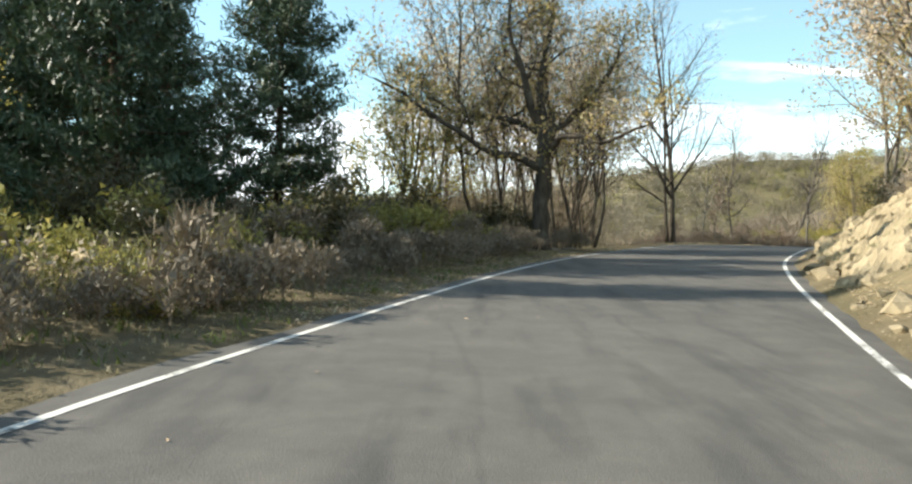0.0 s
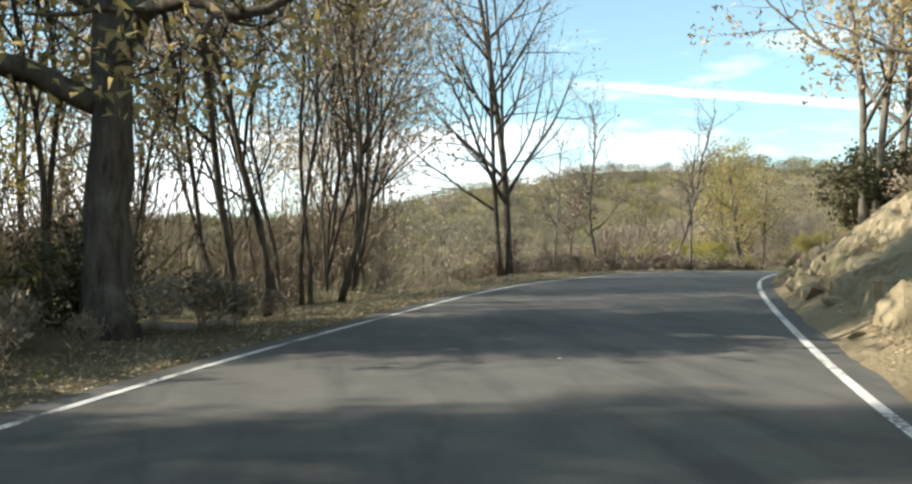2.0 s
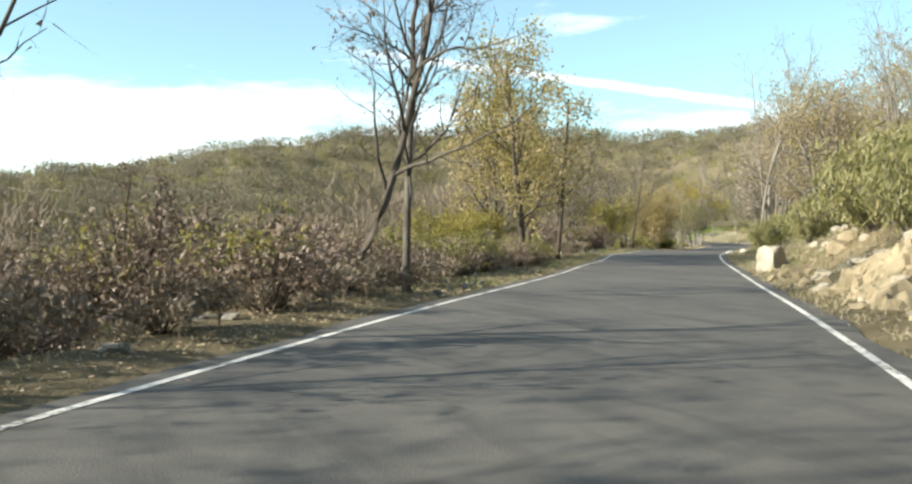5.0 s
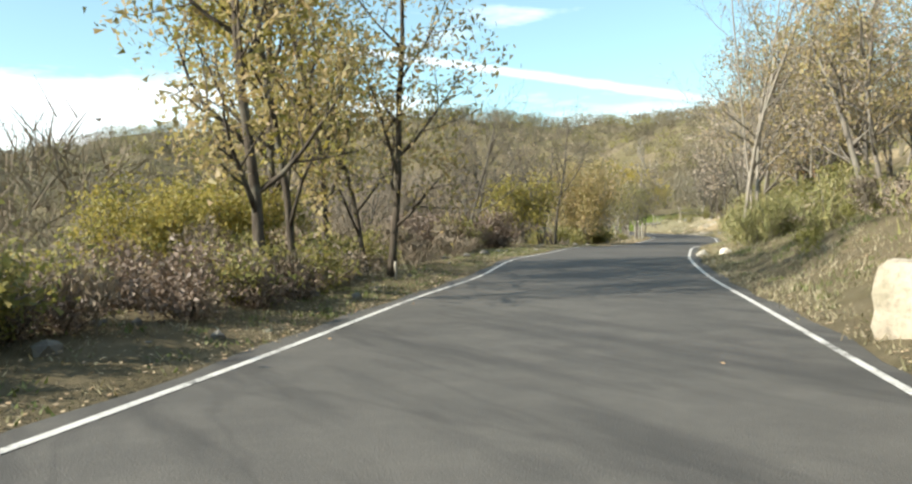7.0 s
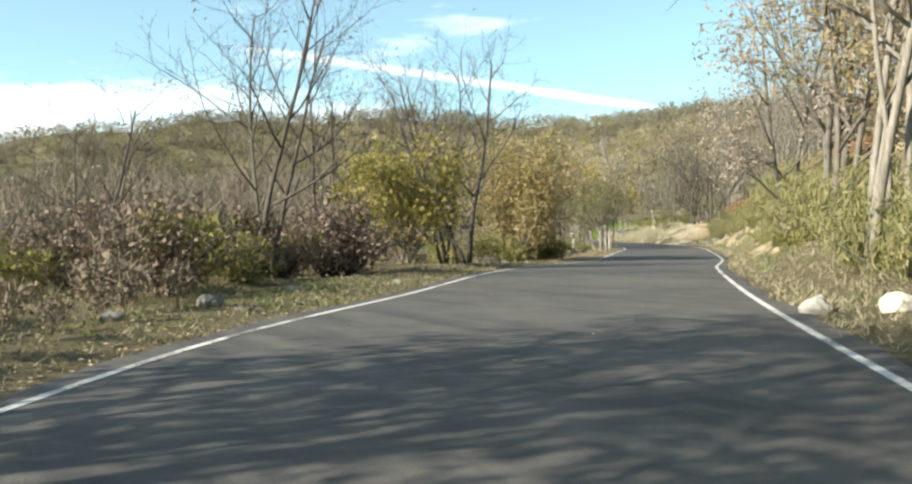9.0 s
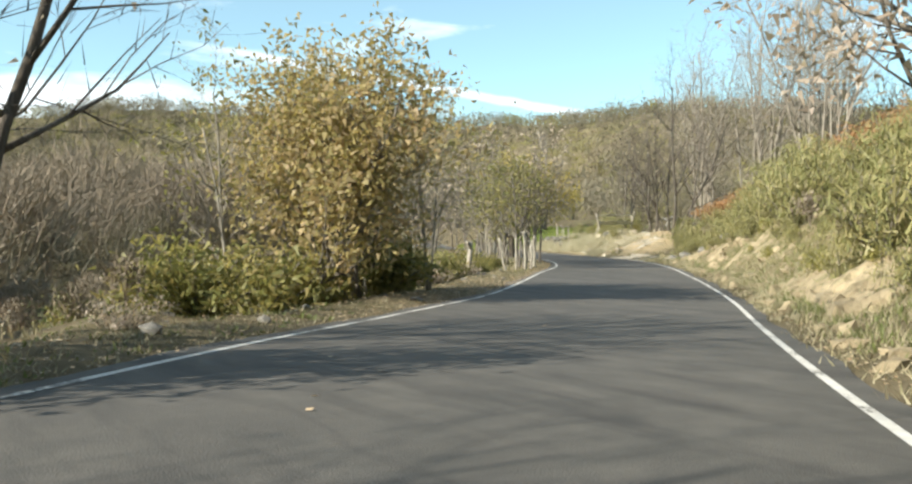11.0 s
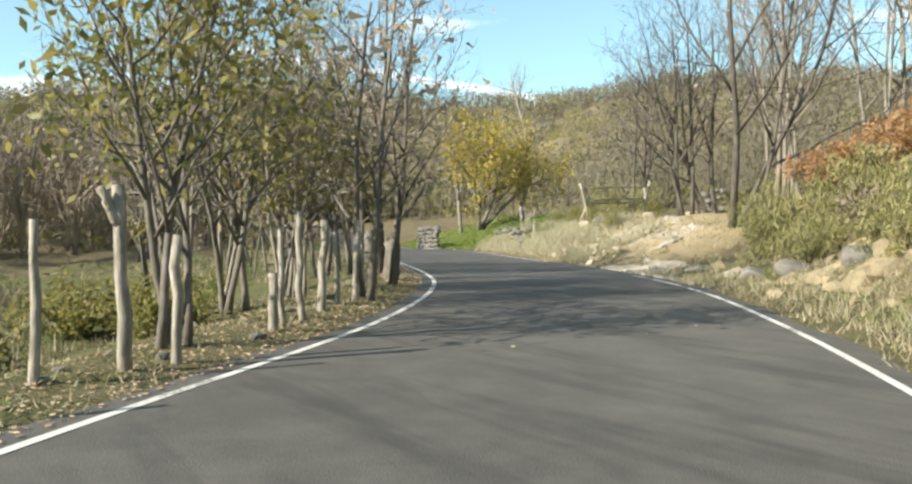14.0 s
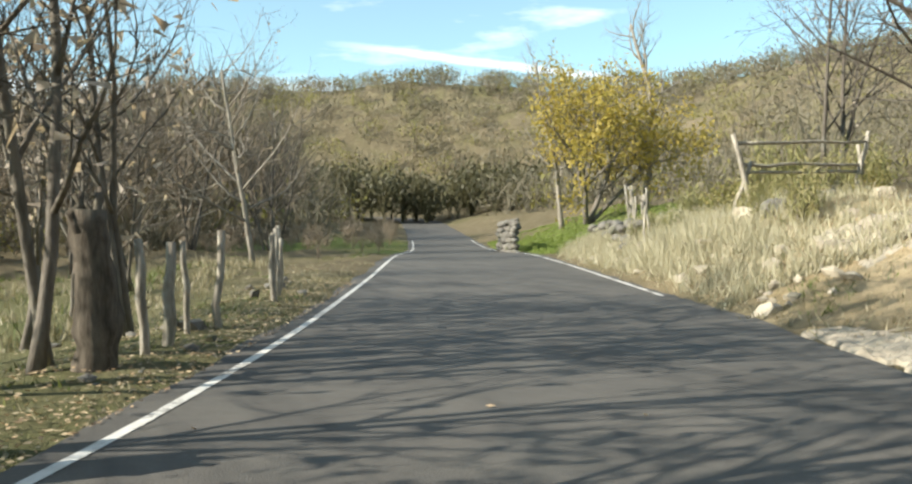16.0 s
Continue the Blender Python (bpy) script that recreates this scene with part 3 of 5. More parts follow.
def big_oak():
    """Gnarled oak: a thick trunk and crooked main limbs, set with boughs and twigs."""
    r = np.random.default_rng(11)
    main = [([(0, 0, -.1), (-.02, 0, 1.2), (0, .03, 2.4), (.06, 0, 3.4), (-.03, .05, 4.1)], .29, .20),
            ([(-.12, 0, 2.8), (-.95, -.25, 3.2), (-1.6, -.4, 3.13), (-2.35, -.5, 3.6), (-3.7, -.7, 4.4), (-4.5, -.6, 5.0), (-5.4, -.9, 5.4)], .14, .03),
            ([(-.05, 0, 3.9), (-.8, .35, 4.35), (-1.85, .6, 4.55), (-2.7, .9, 4.6), (-3.8, 1.0, 5.2)], .12, .03),
            ([(.03, 0, 3.7), (.7, .25, 4.3), (1.45, .3, 4.9), (2.0, .55, 5.75), (2.35, .6, 6.3), (2.7, .9, 7.3)], .13, .03),
            ([(-.03, .04, 4.0), (-.5, -.1, 5.0), (-.75, -.3, 5.9), (-1.25, -.2, 7.2), (-1.1, 0, 8.5)], .155, .03),
            ([(-.02, .05, 4.0), (-.1, .4, 5.5), (.05, .5, 6.6), (.35, .8, 8.0), (.2, .9, 9.1)], .14, .03),
            ([(.08, -.02, 3.2), (.5, -.6, 3.75), (1.0, -1.1, 3.75), (1.6, -1.5, 3.4), (2.3, -1.8, 3.75), (3.0, -2.3, 4.0)], .115, .025),
            ([(0, .03, 3.8), (.5, 1.1, 4.6), (.2, 2.1, 5.4), (.5, 3.0, 6.2)], .12, .03)]
    limbs, starts = [], []
    for k, (pts, r0, r1) in enumerate(main):
        p = np.array(pts, float)
        t, u = np.linspace(0, 1, len(p)), np.linspace(0, 1, len(p) * 3 - 2)
        q = np.stack([np.interp(u, t, p[:, c]) for c in range(3)], 1)
        q[1:-1] = .5 * q[1:-1] + .25 * (q[:-2] + q[2:]) + r.normal(0, .02, (len(q) - 2, 3))
        rad = r0 + (r1 - r0) * u
        if k == 0:
            rad[:3] *= (1.45, 1.15, 1.03)
        limbs.append((q, rad * r.uniform(.93, 1.08, len(u)), 0))
        if k:
            ln = np.linalg.norm(p[-1] - p[0])
            for v in np.linspace(.22, 1, int(3 + ln * 1.7)):
                at = np.array([np.interp(v, u, q[:, c]) for c in range(3)])
                j = min(len(q) - 2, int(v * (len(q) - 1)))
                d = unit(unit(q[j + 1] - q[j]) * (.5 if v < .98 else 1.5) + r.normal(0, .62, 3) + (0, 0, .28))
                starts.append((at, d, r.uniform(1.0, 2.1) * (1.2 - .5 * v), max(.016, float(np.interp(v, u, rad)) * .42)))
    more, twigs = grow(r, starts, (7, 5, 4), (.55, .5, .5), (52, 48, 45), (.22, .2, .2), (.2, .2, .18, .15), (.03, .05, .05), (7, 5, 3, 2))
    limbs += [(p, q, lv + 1) for p, q, lv in more]
    return tree("oak_tree", "gnarled dark oak with thinning yellow-brown leaves", limbs, twigs[r.permutation(len(twigs))[:len(twigs) // 5]], BARK_OAK, LEAF_OAK, 8800, .075, .2, r)


def leafy_tree(seed, h, stems, mat, bark_mat, leaves, label, name="oak_tree", size=.1, kids=(8, 6, 4), rad=.09, spreadout=.25, ratio=(.5, .5, .5), long=1.7, spread=.13, first=.3, fine=True, wander=(.05, .13, .15, .15), angle=(50, 45, 45)):
    r = np.random.default_rng(seed)
    tr = [((r.normal(0, .18), r.normal(0, .18), 0), (r.normal(0, spreadout), r.normal(0, spreadout), 1), h * r.uniform(.75, 1), rad * r.uniform(.7, 1.1)) for _ in range(stems)]
    limbs, twigs = grow(r, tr, kids, ratio, angle, (first, .2, .15), wander)
    return tree(name, label, limbs, twigs, bark_mat, mat, leaves, size, spread, r, long, fine=fine)


def pine(seed, h):
    r = np.random.default_rng(seed)
    s, needles = Soup(), []
    s.tube([(0, 0, h * t) for t in np.linspace(0, 1, 8)], [.17 * (1 - .9 * t) + .01 for t in np.linspace(0, 1, 8)], 8)
    z = .9
    while z < h:
        k = r.integers(4, 7)
        a0 = r.uniform(0, 6.28)
        ln = (1 - z / h) ** .9 * 3.7 * r.uniform(.75, 1.15) + .25
        for i in range(k):
            a = a0 + i * 6.28 / k + r.normal(0, .2)
            l = ln * r.uniform(.6, 1.15)
            u = np.linspace(0, 1, 6)
            rise = r.uniform(-.05, .30)
            pts = np.stack([np.cos(a) * u * l, np.sin(a) * u * l, z + l * (rise * u - .22 * np.sin(u * 3.1) * .5 + .12 * u ** 2)], 1)
            s.tube(pts, .028 * (1 - .8 * u) + .004, 4, False)
            m = int(50 * l)
            t = r.uniform(.22, 1, m)
            c = np.stack([np.interp(t, u, pts[:, q]) for q in range(3)], 1)
            c += np.stack([r.normal(0, .26, m) * (1.1 - t * .5), r.normal(0, .26, m) * (1.1 - t * .5), r.normal(.03, .10, m)], 1)
            needles.append(c)
        z += r.uniform(.28, .5)
    ob = thing("pine_tree", "dense dark green pine beside the road", "tree")
    part("trunk", s.mesh("trunk", BARK_PINE, True), ob)
    c = np.vstack(needles)
    n = Soup()
    for _ in range(2):
        n.tris(leaf_tris(r, c, .058, .08, 4.6, -.5))
    part("crown", n.mesh("crown", NEEDLES), ob)
    return ob


def dead_tree(seed, h, lean, label, leaves=0, wood=BARK_MID, rad=.075):
    r = np.random.default_rng(seed)
    limbs, twigs = grow(r, [((0, 0, 0), (lean[0], lean[1], 1), h, rad)], (15, 8, 6), (.32, .48, .5), (50, 45, 45), (.22, .25, .2), (.085, .15, .15, .15), (.01, .1, .05), (14, 7, 4, 3))
    return tree("dead_tree", label, limbs, twigs, wood, LEAF_BRAMBLE, leaves, .055, .1, r)


stand(big_oak(), 2.75, 26.9)
stand(pine(3, 13.5), -6.0, 28.0)
stand(pine(4, 10.5), -7.8, 18.9, 70)
stand(pine(5, 9), -9.5, 27.2, 140)
stand(pine(6, 11), -12.4, 21.1, 20)
stand(pine(8, 10), -11.7, 14.7, 250)
# two more pines, added at the edge of view to shade the road
stand(pine(9, 13), -10.2, 23.0, 110)
stand(pine(10, 12), -15.4, 29.6, 300)

# slender young trees on the edge over the valley
SAPLING = "slender dark sapling with a few withered leaves"
saplings = [leafy_tree(20 + i, 9.8, 1 + i % 3, LEAF_DRY, BARK_OAK, 1500, SAPLING, "sapling", .085, (8, 7, 5), .062, .13, (.52, .5, .5), 1.5, .13, .3, True, (.11, .14, .15, .15), (34, 40, 45)) for i in range(4)]
for i, (x, y) in enumerate([(2.0, 30.5), (4.1, 31.5), (5.2, 33.4), (3.2, 34.3), (5.8, 36.2), (4.4, 36.8), (5.5, 38.7), (6.6, 40.9), (3.5, 39.9), (1.5, 36.4),
                            (4.6, 43.3), (-.4, 33.2), (-0.7, 38.3), (6.4, 46.9), (6.9, 45.4), (5.4, 49.4), (3.9, 46.3), (-2.8, 33.5), (1.2, 29.0), (-1.2, 30.1), (1.8, 33.0), (5.0, 40.2), (3.0, 37.6), (6.0, 38.2)]):
    q = saplings[i % 4]
    (stand if i < 4 else again)(q, x, y, 77 * i, .85 + .3 * ((i * 37) % 10) / 10)

def twin_tree():
    r = np.random.default_rng(31)
    limbs, twigs = grow(r, [((-.13, 0, 0), (-.03, 0, 1), 11, .095), ((.15, .1, 0), (.025, .02, 1), 12, .145)], (15, 8, 6), (.42, .5, .5), (48, 42, 45), (.17, .2, .15), (.03, .08, .1, .1), (.02, .1, .05), (14, 7, 3, 2))
    return tree("bare_tree", "tall twin-stemmed bare tree with last brown leaves", limbs, twigs, BARK_OAK, LEAF_DRY, 900, .06, .12, r)


twin = twin_tree()
stand(twin, 11.2, 43.7, 10)
small = leafy_tree(32, 6.2, 1, LEAF_DRY, BARK_GREY, 380, "thin young tree with sparse brown leaves", "sapling", .06, (9, 6, 5), .05, .06, (.36, .5, .5))
stand(small, 13.9, 47.8, 0)
dark = leafy_tree(33, 4.0, 1, LEAF_BRAMBLE, BARK_OAK, 900, "small dark tree hung with withered leaves", "sapling", .062, (8, 5, 4), .045, .05, (.34, .5, .5))
stand(dark, 15.2, 49.9, 0)
again(small, 8.6, 50.5, 120, 1.1)
again(small, 10.9, 53.1, 200, .9)
stand(dead_tree(41, 7.6, (-.12, .08), "crooked bare tree with a dark bunch of leaves", 160), 16.85, 50.5, 0)
stand(dead_tree(42, 8.2, (.19, -.10), "leaning pale bare tree at the road's edge", 40), 22.25, 55.6, 0)
stand(dead_tree(43, 6.3, (.10, .1), "leaning bare tree with sparse dry leaves", 500), 23.3, 55.6, 30)

# left side beyond the first bend
mids = [leafy_tree(50 + i, 8.6, 1, LEAF_YELLOW if i == 1 else LEAF_OAK, BARK_OAK, 3000, "slim roadside oak with yellowing leaves", "oak_tree", .075, (11, 6, 5), .095, .05, (.34, .5, .5), 1.7, .2, .14) for i in range(3)]
for i, (x, y, k) in enumerate([(36.7, 72.7, 1.0), (33.8, 70.4, 1.0), (32.6, 68.5, .95), (35.1, 72.2, .9), (37.0, 74.6, .9), (34.6, 74.4, 1.1), (35.4, 76.0, 1.1)]):
    (stand if i < 3 else again)(mids[i % 3], x, y, 100 * i, k)

bares = [leafy_tree(60 + i, 7.2, 3, LEAF_DRY, BARK_MID, 90, "many-stemmed bare tree with spreading limbs", "bare_tree", .06, (10, 7, 6), .075, .16, (.5, .5, .5), 1.6, .12, .22) for i in range(3)]
for i, (x, y, k) in enumerate([(46.3, 86.0, .84), (54.4, 91.5, .92), (50.6, 93.4, .8), (53.6, 91.2, .85), (93.6, 116.4, 1.25), (96.5, 121.0, 1.0), (44.0, 92.2, .8), (97.8, 121.0, 1.05), (103.3, 129.6, 1), (84.6, 131.9, .7)]):
    (stand if i < 3 else again)(bares[i % 3], x, y, 63 * i, k)
bush_oak = leafy_tree(70, 4.9, 5, LEAF_OAK, BARK_GREY, 8500, "dense bushy oak turning yellow-brown", "oak_tree", .085, (9, 6, 4), .06, .35, (.5, .5, .5), 1.6, .2, .12)
stand(bush_oak, 60.8, 98.0, 0, 1.0)
again(bush_oak, 62.6, 99.0, 140, .95)
yellow_bush = leafy_tree(71, 3.0, 5, LEAF_YELLOW, BARK_GREY, 5200, "leafy yellow-green young oak", "oak_tree", .078, (8, 5, 4), .045, .4, (.5, .5, .5), 1.7, .18, .1)
stand(yellow_bush, 51.8, 90.4, 0)
for i, (x, y, k) in enumerate([(33.6, 73.8, .62), (31.8, 71.7, .6), (34.6, 75.9, .7), (32.3, 75.2, .8)]):
    again(yellow_bush, x, y, 60 * i + 20, k)

# shady growth on the near left
shades = [leafy_tree(74 + i, 6.5, 2, LEAF_YELLOW if i == 1 else LEAF_OLIVE, BARK_OAK, 3400, "leafy young oak in shade beside the road", "oak_tree", .075, (8, 5, 4), .07, .2, (.48, .5, .5), 1.6, .16, .15) for i in range(2)]
for i, (x, y, k) in enumerate([(-1.7, 27.5, .8), (-.6, 29.6, .75), (-10.9, 16.8, .75), (-3.2, 33.1, .9), (-1.9, 41.9, .9), (-6.8, 35.9, .9)]):
    (stand if i < 2 else again)(shades[i % 2], x, y, 83 * i, k)

# right side, on the bank
RIGHT_OAK = "roadside oak on the bank with pale autumn leaves"
rights = [leafy_tree(80 + i, 7.5, 2, LEAF_OAK if i else LEAF_DRY, BARK_GREY, 3500, RIGHT_OAK, "oak_tree", .07, (9, 6, 4), .1, .2, (.46, .5, .5), 1.7, .14, .2) for i in range(3)]
for i, (s, o, k) in enumerate([(17, 6.8, 1.05), (24.5, 6.9, 1.1), (30, 7.6, 1), (20, 12, 1.1), (41.5, 5.6, 1.15), (36.5, 6.2, 1.1), (21, 6.2, 1.2), (27, 8.2, 1.1), (18.6, 5.8, 1.3), (24.6, 5.9, 1.25), (36, 10, .8), (62, 9, .75), (70, 11, .8), (78, 9.5, .75), (86, 10, .9), (92, 12, 1.1), (98, 11, 1.0),
                               (89.5, 7.6, .95), (95.5, 8.4, 1.05), (99, 7.4, .85), (104, 8.5, .95), (110, 8.2, 1.0), (100, 9, 1.0), (103, 7.2, 1.0), (106.5, 9.8, 1.1), (113, 9, 1.0), (117, 8.4, .95), (107, 12, 1.1), (116, 12, .9), (122, 14, 1.0), (46, 12, .8)]):
    x, y = spot(s, o)
    (stand if i < 3 else again)(rights[i % 3], x, y, 51 * i, k)
again(rights[0], *spot(40, 4.8), 40, 1.25, lean=(0, -9))
for i, (x, y, k) in enumerate([(58.7, 82.0, 1.05), (61.2, 83.6, 1.15), (60.3, 79.9, 1.1), (63.6, 87.1, 1.0)]):
    again(rights[i % 3], x, y, 30 + 85 * i, k)
pales = [leafy_tree(90 + i, 9, 5, LEAF_DRY, BARK_PALE, 260, "clump of tall pale bare stems on the bank", "bare_tree", .06, (11, 6, 5), .055, .12, (.33, .5, .5), 1.6, .1, .25) for i in range(2)]
for i, (x, y, k) in enumerate([(53.2, 77.7, 1.25), (98.2, 118.3, 1.3), (99.0, 114.9, 1.35), (97.0, 112.7, 1.35), (100.5, 119.2, 1.25), (102.1, 112.5, 1.4), (95.9, 109.5, 1.35), (99.5, 110.3, 1.4), (56.0, 76.9, .85), (41.4, 59.7, .7), (91.1, 104.9, .9)]):
    (stand if i < 2 else again)(pales[i % 2], x, y, 40 * i, k)

# the fenced field
chestnut = leafy_tree(100, 4.7, 3, LEAF_OLIVE, BARK_GREY, 1500, "young chestnut with long drooping leaves by the fence", "chestnut_tree", .082, (11, 6, 5), .065, .14, (.55, .5, .5), 2.4, .16, .24, False)
stand(chestnut, 75.6, 109.2, 0, .8)
again(chestnut, 77.4, 112.7, 130, .85)
again(chestnut, 79.0, 115.3, 250, .72)
thin = [leafy_tree(102 + i, 5.6, 2, LEAF_OLIVE, BARK_PALE, 520, "thin pale-stemmed chestnut sapling with a few leaves", "chestnut_tree", .06, (7, 6, 5), .05, .09, (.42, .5, .5), 2.4, .12, .3, False) for i in range(3)]
for i, (x, y, k) in enumerate([(78.8, 114.1, .9), (65.0, 100.2, .85), (79.9, 115.8, .8), (77.8, 115.2, .9), (77.0, 113.2, .8), (62.4, 99.0, .8), (59.9, 98.5, .9)]):
    (stand if i < 3 else again)(thin[i % 3], x, y, 71 * i, k)
poor = [leafy_tree(106 + i, 6.0, 2, LEAF_DRY, BARK_GREY, 160, "grey-stemmed roadside tree almost bare of leaves", "bare_tree", .1, (8, 7, 6), .075, .14, (.42, .5, .5), 1.9, .12, .25) for i in range(2)]
for i, (x, y, k) in enumerate([(80.3, 117.9, 1), (82.1, 121.0, .95), (81.1, 123.9, 1), (83.0, 124.7, .9), (78.8, 121.2, .9), (83.7, 128.2, .85), (79.5, 126.5, .9), (79.7, 113.1, 1.0), (81.0, 115.7, .95), (82.3, 119.5, 1.05), (81.7, 115.5, 1.0), (83.2, 120.4, 1.1), (82.4, 122.3, 1.0), (81.0, 119.3, 1.1), (84.0, 123.2, .9)]):
    (stand if i < 2 else again)(poor[i % 2], x, y, 47 * i, k)
gold = leafy_tree(110, 6.6, 4, LEAF_GOLD, BARK_GREY, 8000, "broad golden oak with bleached dead top branches", "oak_tree", .11, (9, 6, 5), .13, .42, (.6, .5, .5), 1.6, .22, .32)
stand(gold, 109.0, 150.9, 0, 1.2)
stand(dead_tree(44, 11, (.04, .02), "bleached dead snag rising from the oak", 0, BARK_PALE, .2), 112.4, 150.2, 0)
stand(leafy_tree(47, 6.2, 1, LEAF_DRY, BARK_PALE, 30, "pale spreading bare tree behind the fence", "bare_tree", .06, (14, 7, 5), .11, .05, (.55, .5, .5), 1.6, .1, .22, True, (.06, .13, .15, .15), (66, 48, 45)), 88.6, 137.8, 0)
stand(dead_tree(45, 9.4, (-.14, .06), "bleached dead tree beside the golden oak", 0, BARK_PALE, .15), 108.0, 151.6, 0)

# ---- bushes ----
def bush(seed, name, label, mat, n, w, h, size, long=1.7, up=.6, stalk=BARK_GREY):
    """A low shrub: many thin shoots from the base, set with leaves."""
    r = np.random.default_rng(seed)
    s, at = Soup(), []
    for _ in range(20):
        a, t = r.uniform(0, 6.28), r.uniform(.15, 1.0)
        tip = np.array([math.cos(a) * w * t, math.sin(a) * w * t, h * (1.05 - .55 * t * t) * r.uniform(.6, 1.1)])
        mid = tip * (.45, .45, .6) + r.normal(0, .06, 3)
        u = np.linspace(0, 1, 4)[:, None]
        pts = 2 * u * (1 - u) * mid + u ** 2 * tip
        s.tube(pts, np.linspace(.018, .004, 4), 3, False)
        v = r.uniform(.25, 1, n // 20)[:, None]
        at.append(2 * v * (1 - v) * mid + v ** 2 * tip + r.normal(0, .1 * w, (n // 20, 3)) * (1, 1, .6))
    ob = thing(name, label, "bush")
    tagged(part("woody_base", s.mesh("woody_base", stalk), ob), kind="stuff")
    f = Soup()
    f.tris(leaf_tris(r, np.vstack(at), size, .04, long, -up))
    part("foliage", f.mesh("foliage", mat), ob)
    return ob


brooms = [bush(200 + i, "broom_bush", "feathery green broom bush on the bank", LEAF_BROOM, 1350, 1.25, 1.7, .030, 7, 1.6) for i in range(3)]
dries = [bush(210 + i, "bramble_bush", "tangled dry brown bramble by the road", LEAF_BRAMBLE, 1600, 1.1, 1.2, .046, 1.6, .1, BARK_OAK) for i in range(3)]
browns = [bush(215 + i, "dry_shrub", "withered brown shrub beside the road", LEAF_DRY, 850, 1.1, 1.1, .055, 1.6, .2, BARK_OAK) for i in range(2)]
olives = [bush(220 + i, "shrub", "low olive-green roadside shrub", LEAF_OLIVE, 1150, 1.1, 1.3, .06, 1.7, .2) for i in range(3)]
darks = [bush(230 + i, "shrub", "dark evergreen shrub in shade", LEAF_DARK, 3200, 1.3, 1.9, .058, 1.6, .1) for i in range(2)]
ferns = [bush(240 + i, "bracken", "rust-brown dead bracken on the bank", LEAF_FERN, 1100, 1.2, .75, .05, 2.6, .1) for i in range(2)]
sprouts = [bush(250 + i, "chestnut_shoots", "leafy chestnut shoots with long olive leaves", LEAF_OLIVE, 1500, 1.0, 1.1, .05, 2.3, .1) for i in range(2)]
scrubs = [bush(260 + i, "scrub", "tall scrub with pale withered leaves", LEAF_BRAMBLE, 1200, 1.0, 2.2, .05, 1.6, .3, BARK_OAK) for i in range(2)]
used = set()


def plant(kind, s, o, k, seed):
    q = kind[seed % len(kind)]
    x, y = spot(s, o)
    if q.name in used:
        again(q, x, y, seed * 53 % 360, k, .1)
    else:
        used.add(q.name)
        stand(q, x, y, seed * 53 % 360, k, .1)


def strew(kind, s0, s1, o0, o1, n, k0, k1, seed):
    r = np.random.default_rng(seed)
    for i in range(n):
        plant(kind, r.uniform(s0, s1), r.uniform(o0, o1), r.uniform(k0, k1), int(r.integers(0, 9999)))


strew(olives, 1, 14, -7, -4.3, 14, .5, .9, 1)
strew(browns, 1, 16, -7.5, -4.3, 8, .5, .9, 2)
strew(olives, 12, 28, -9, -4.8, 10, .6, 1.0, 25)
# dark bushes, also standing in for the shade on the left verge
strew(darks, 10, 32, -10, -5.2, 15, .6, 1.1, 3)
strew(browns, 26, 44, -11, -7, 9, .5, .9, 4)
strew(dries, 45, 63, -8, -4.0, 34, .65, 1.1, 5)
strew(scrubs, 46, 64, -11, -6, 18, .7, 1.15, 31)
strew(brooms, 4, 12, -6.2, -4.7, 9, .4, .62, 32)
strew(scrubs, 66, 82, -11, -6.5, 7, .6, .9, 33)
strew(dries, 62, 75, -7, -4.3, 14, .5, .9, 34)
strew(dries, 66, 82, -5.6, -4.1, 16, .4, .75, 52)
strew(olives, 68, 82, -6.5, -4.4, 14, .5, .9, 53)
strew(olives, 56, 82, -9, -4.8, 18, .8, 1.3, 6)
strew(browns, 62, 92, -10, -4.9, 14, .6, 1.0, 7)
strew(olives, 84, 122, -13, -5.8, 14, .6, 1.1, 8)
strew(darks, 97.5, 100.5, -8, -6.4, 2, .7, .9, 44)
strew(dries, 96, 102, -9, -5.6, 12, 1.0, 1.6, 9)
strew(dries, 114, 134, -13, -6.0, 26, .6, 1.1, 49)
strew(dries, 93.5, 98, -9, -5.8, 5, .9, 1.35, 54)
strew(sprouts, 126, 140, -7.6, -5.0, 14, .7, 1.15, 55)
strew(browns, 106, 134, -8, -4.6, 16, .5, .8, 10)
strew(olives, 116, 150, -10, -5.0, 16, .35, .7, 11)
strew(brooms, 52, 84, 5.0, 9, 22, .6, 1.1, 12)
strew(brooms, 84, 106, 5.2, 9, 16, .7, 1.2, 13)
strew(brooms, 61, 70, 5.0, 7.0, 9, 1.1, 1.6, 51)
strew(brooms, 112, 147, 4.3, 5.6, 22, .35, .65, 14)
strew(brooms, 133, 149, 4.9, 6.4, 22, .65, 1.05, 22)
strew(brooms, 121, 128, 6, 9, 8, .9, 1.3, 37)
strew(brooms, 128, 138, 5.2, 7.0, 12, 1.1, 1.5, 50)
strew(brooms, 105, 124, 4.8, 7.5, 20, .9, 1.35, 36)
strew(ferns, 131, 150, 7.0, 11.5, 58, 1.0, 1.5, 35)
strew(sprouts, 112, 124, -8.5, -4.7, 16, 1.1, 1.8, 23)
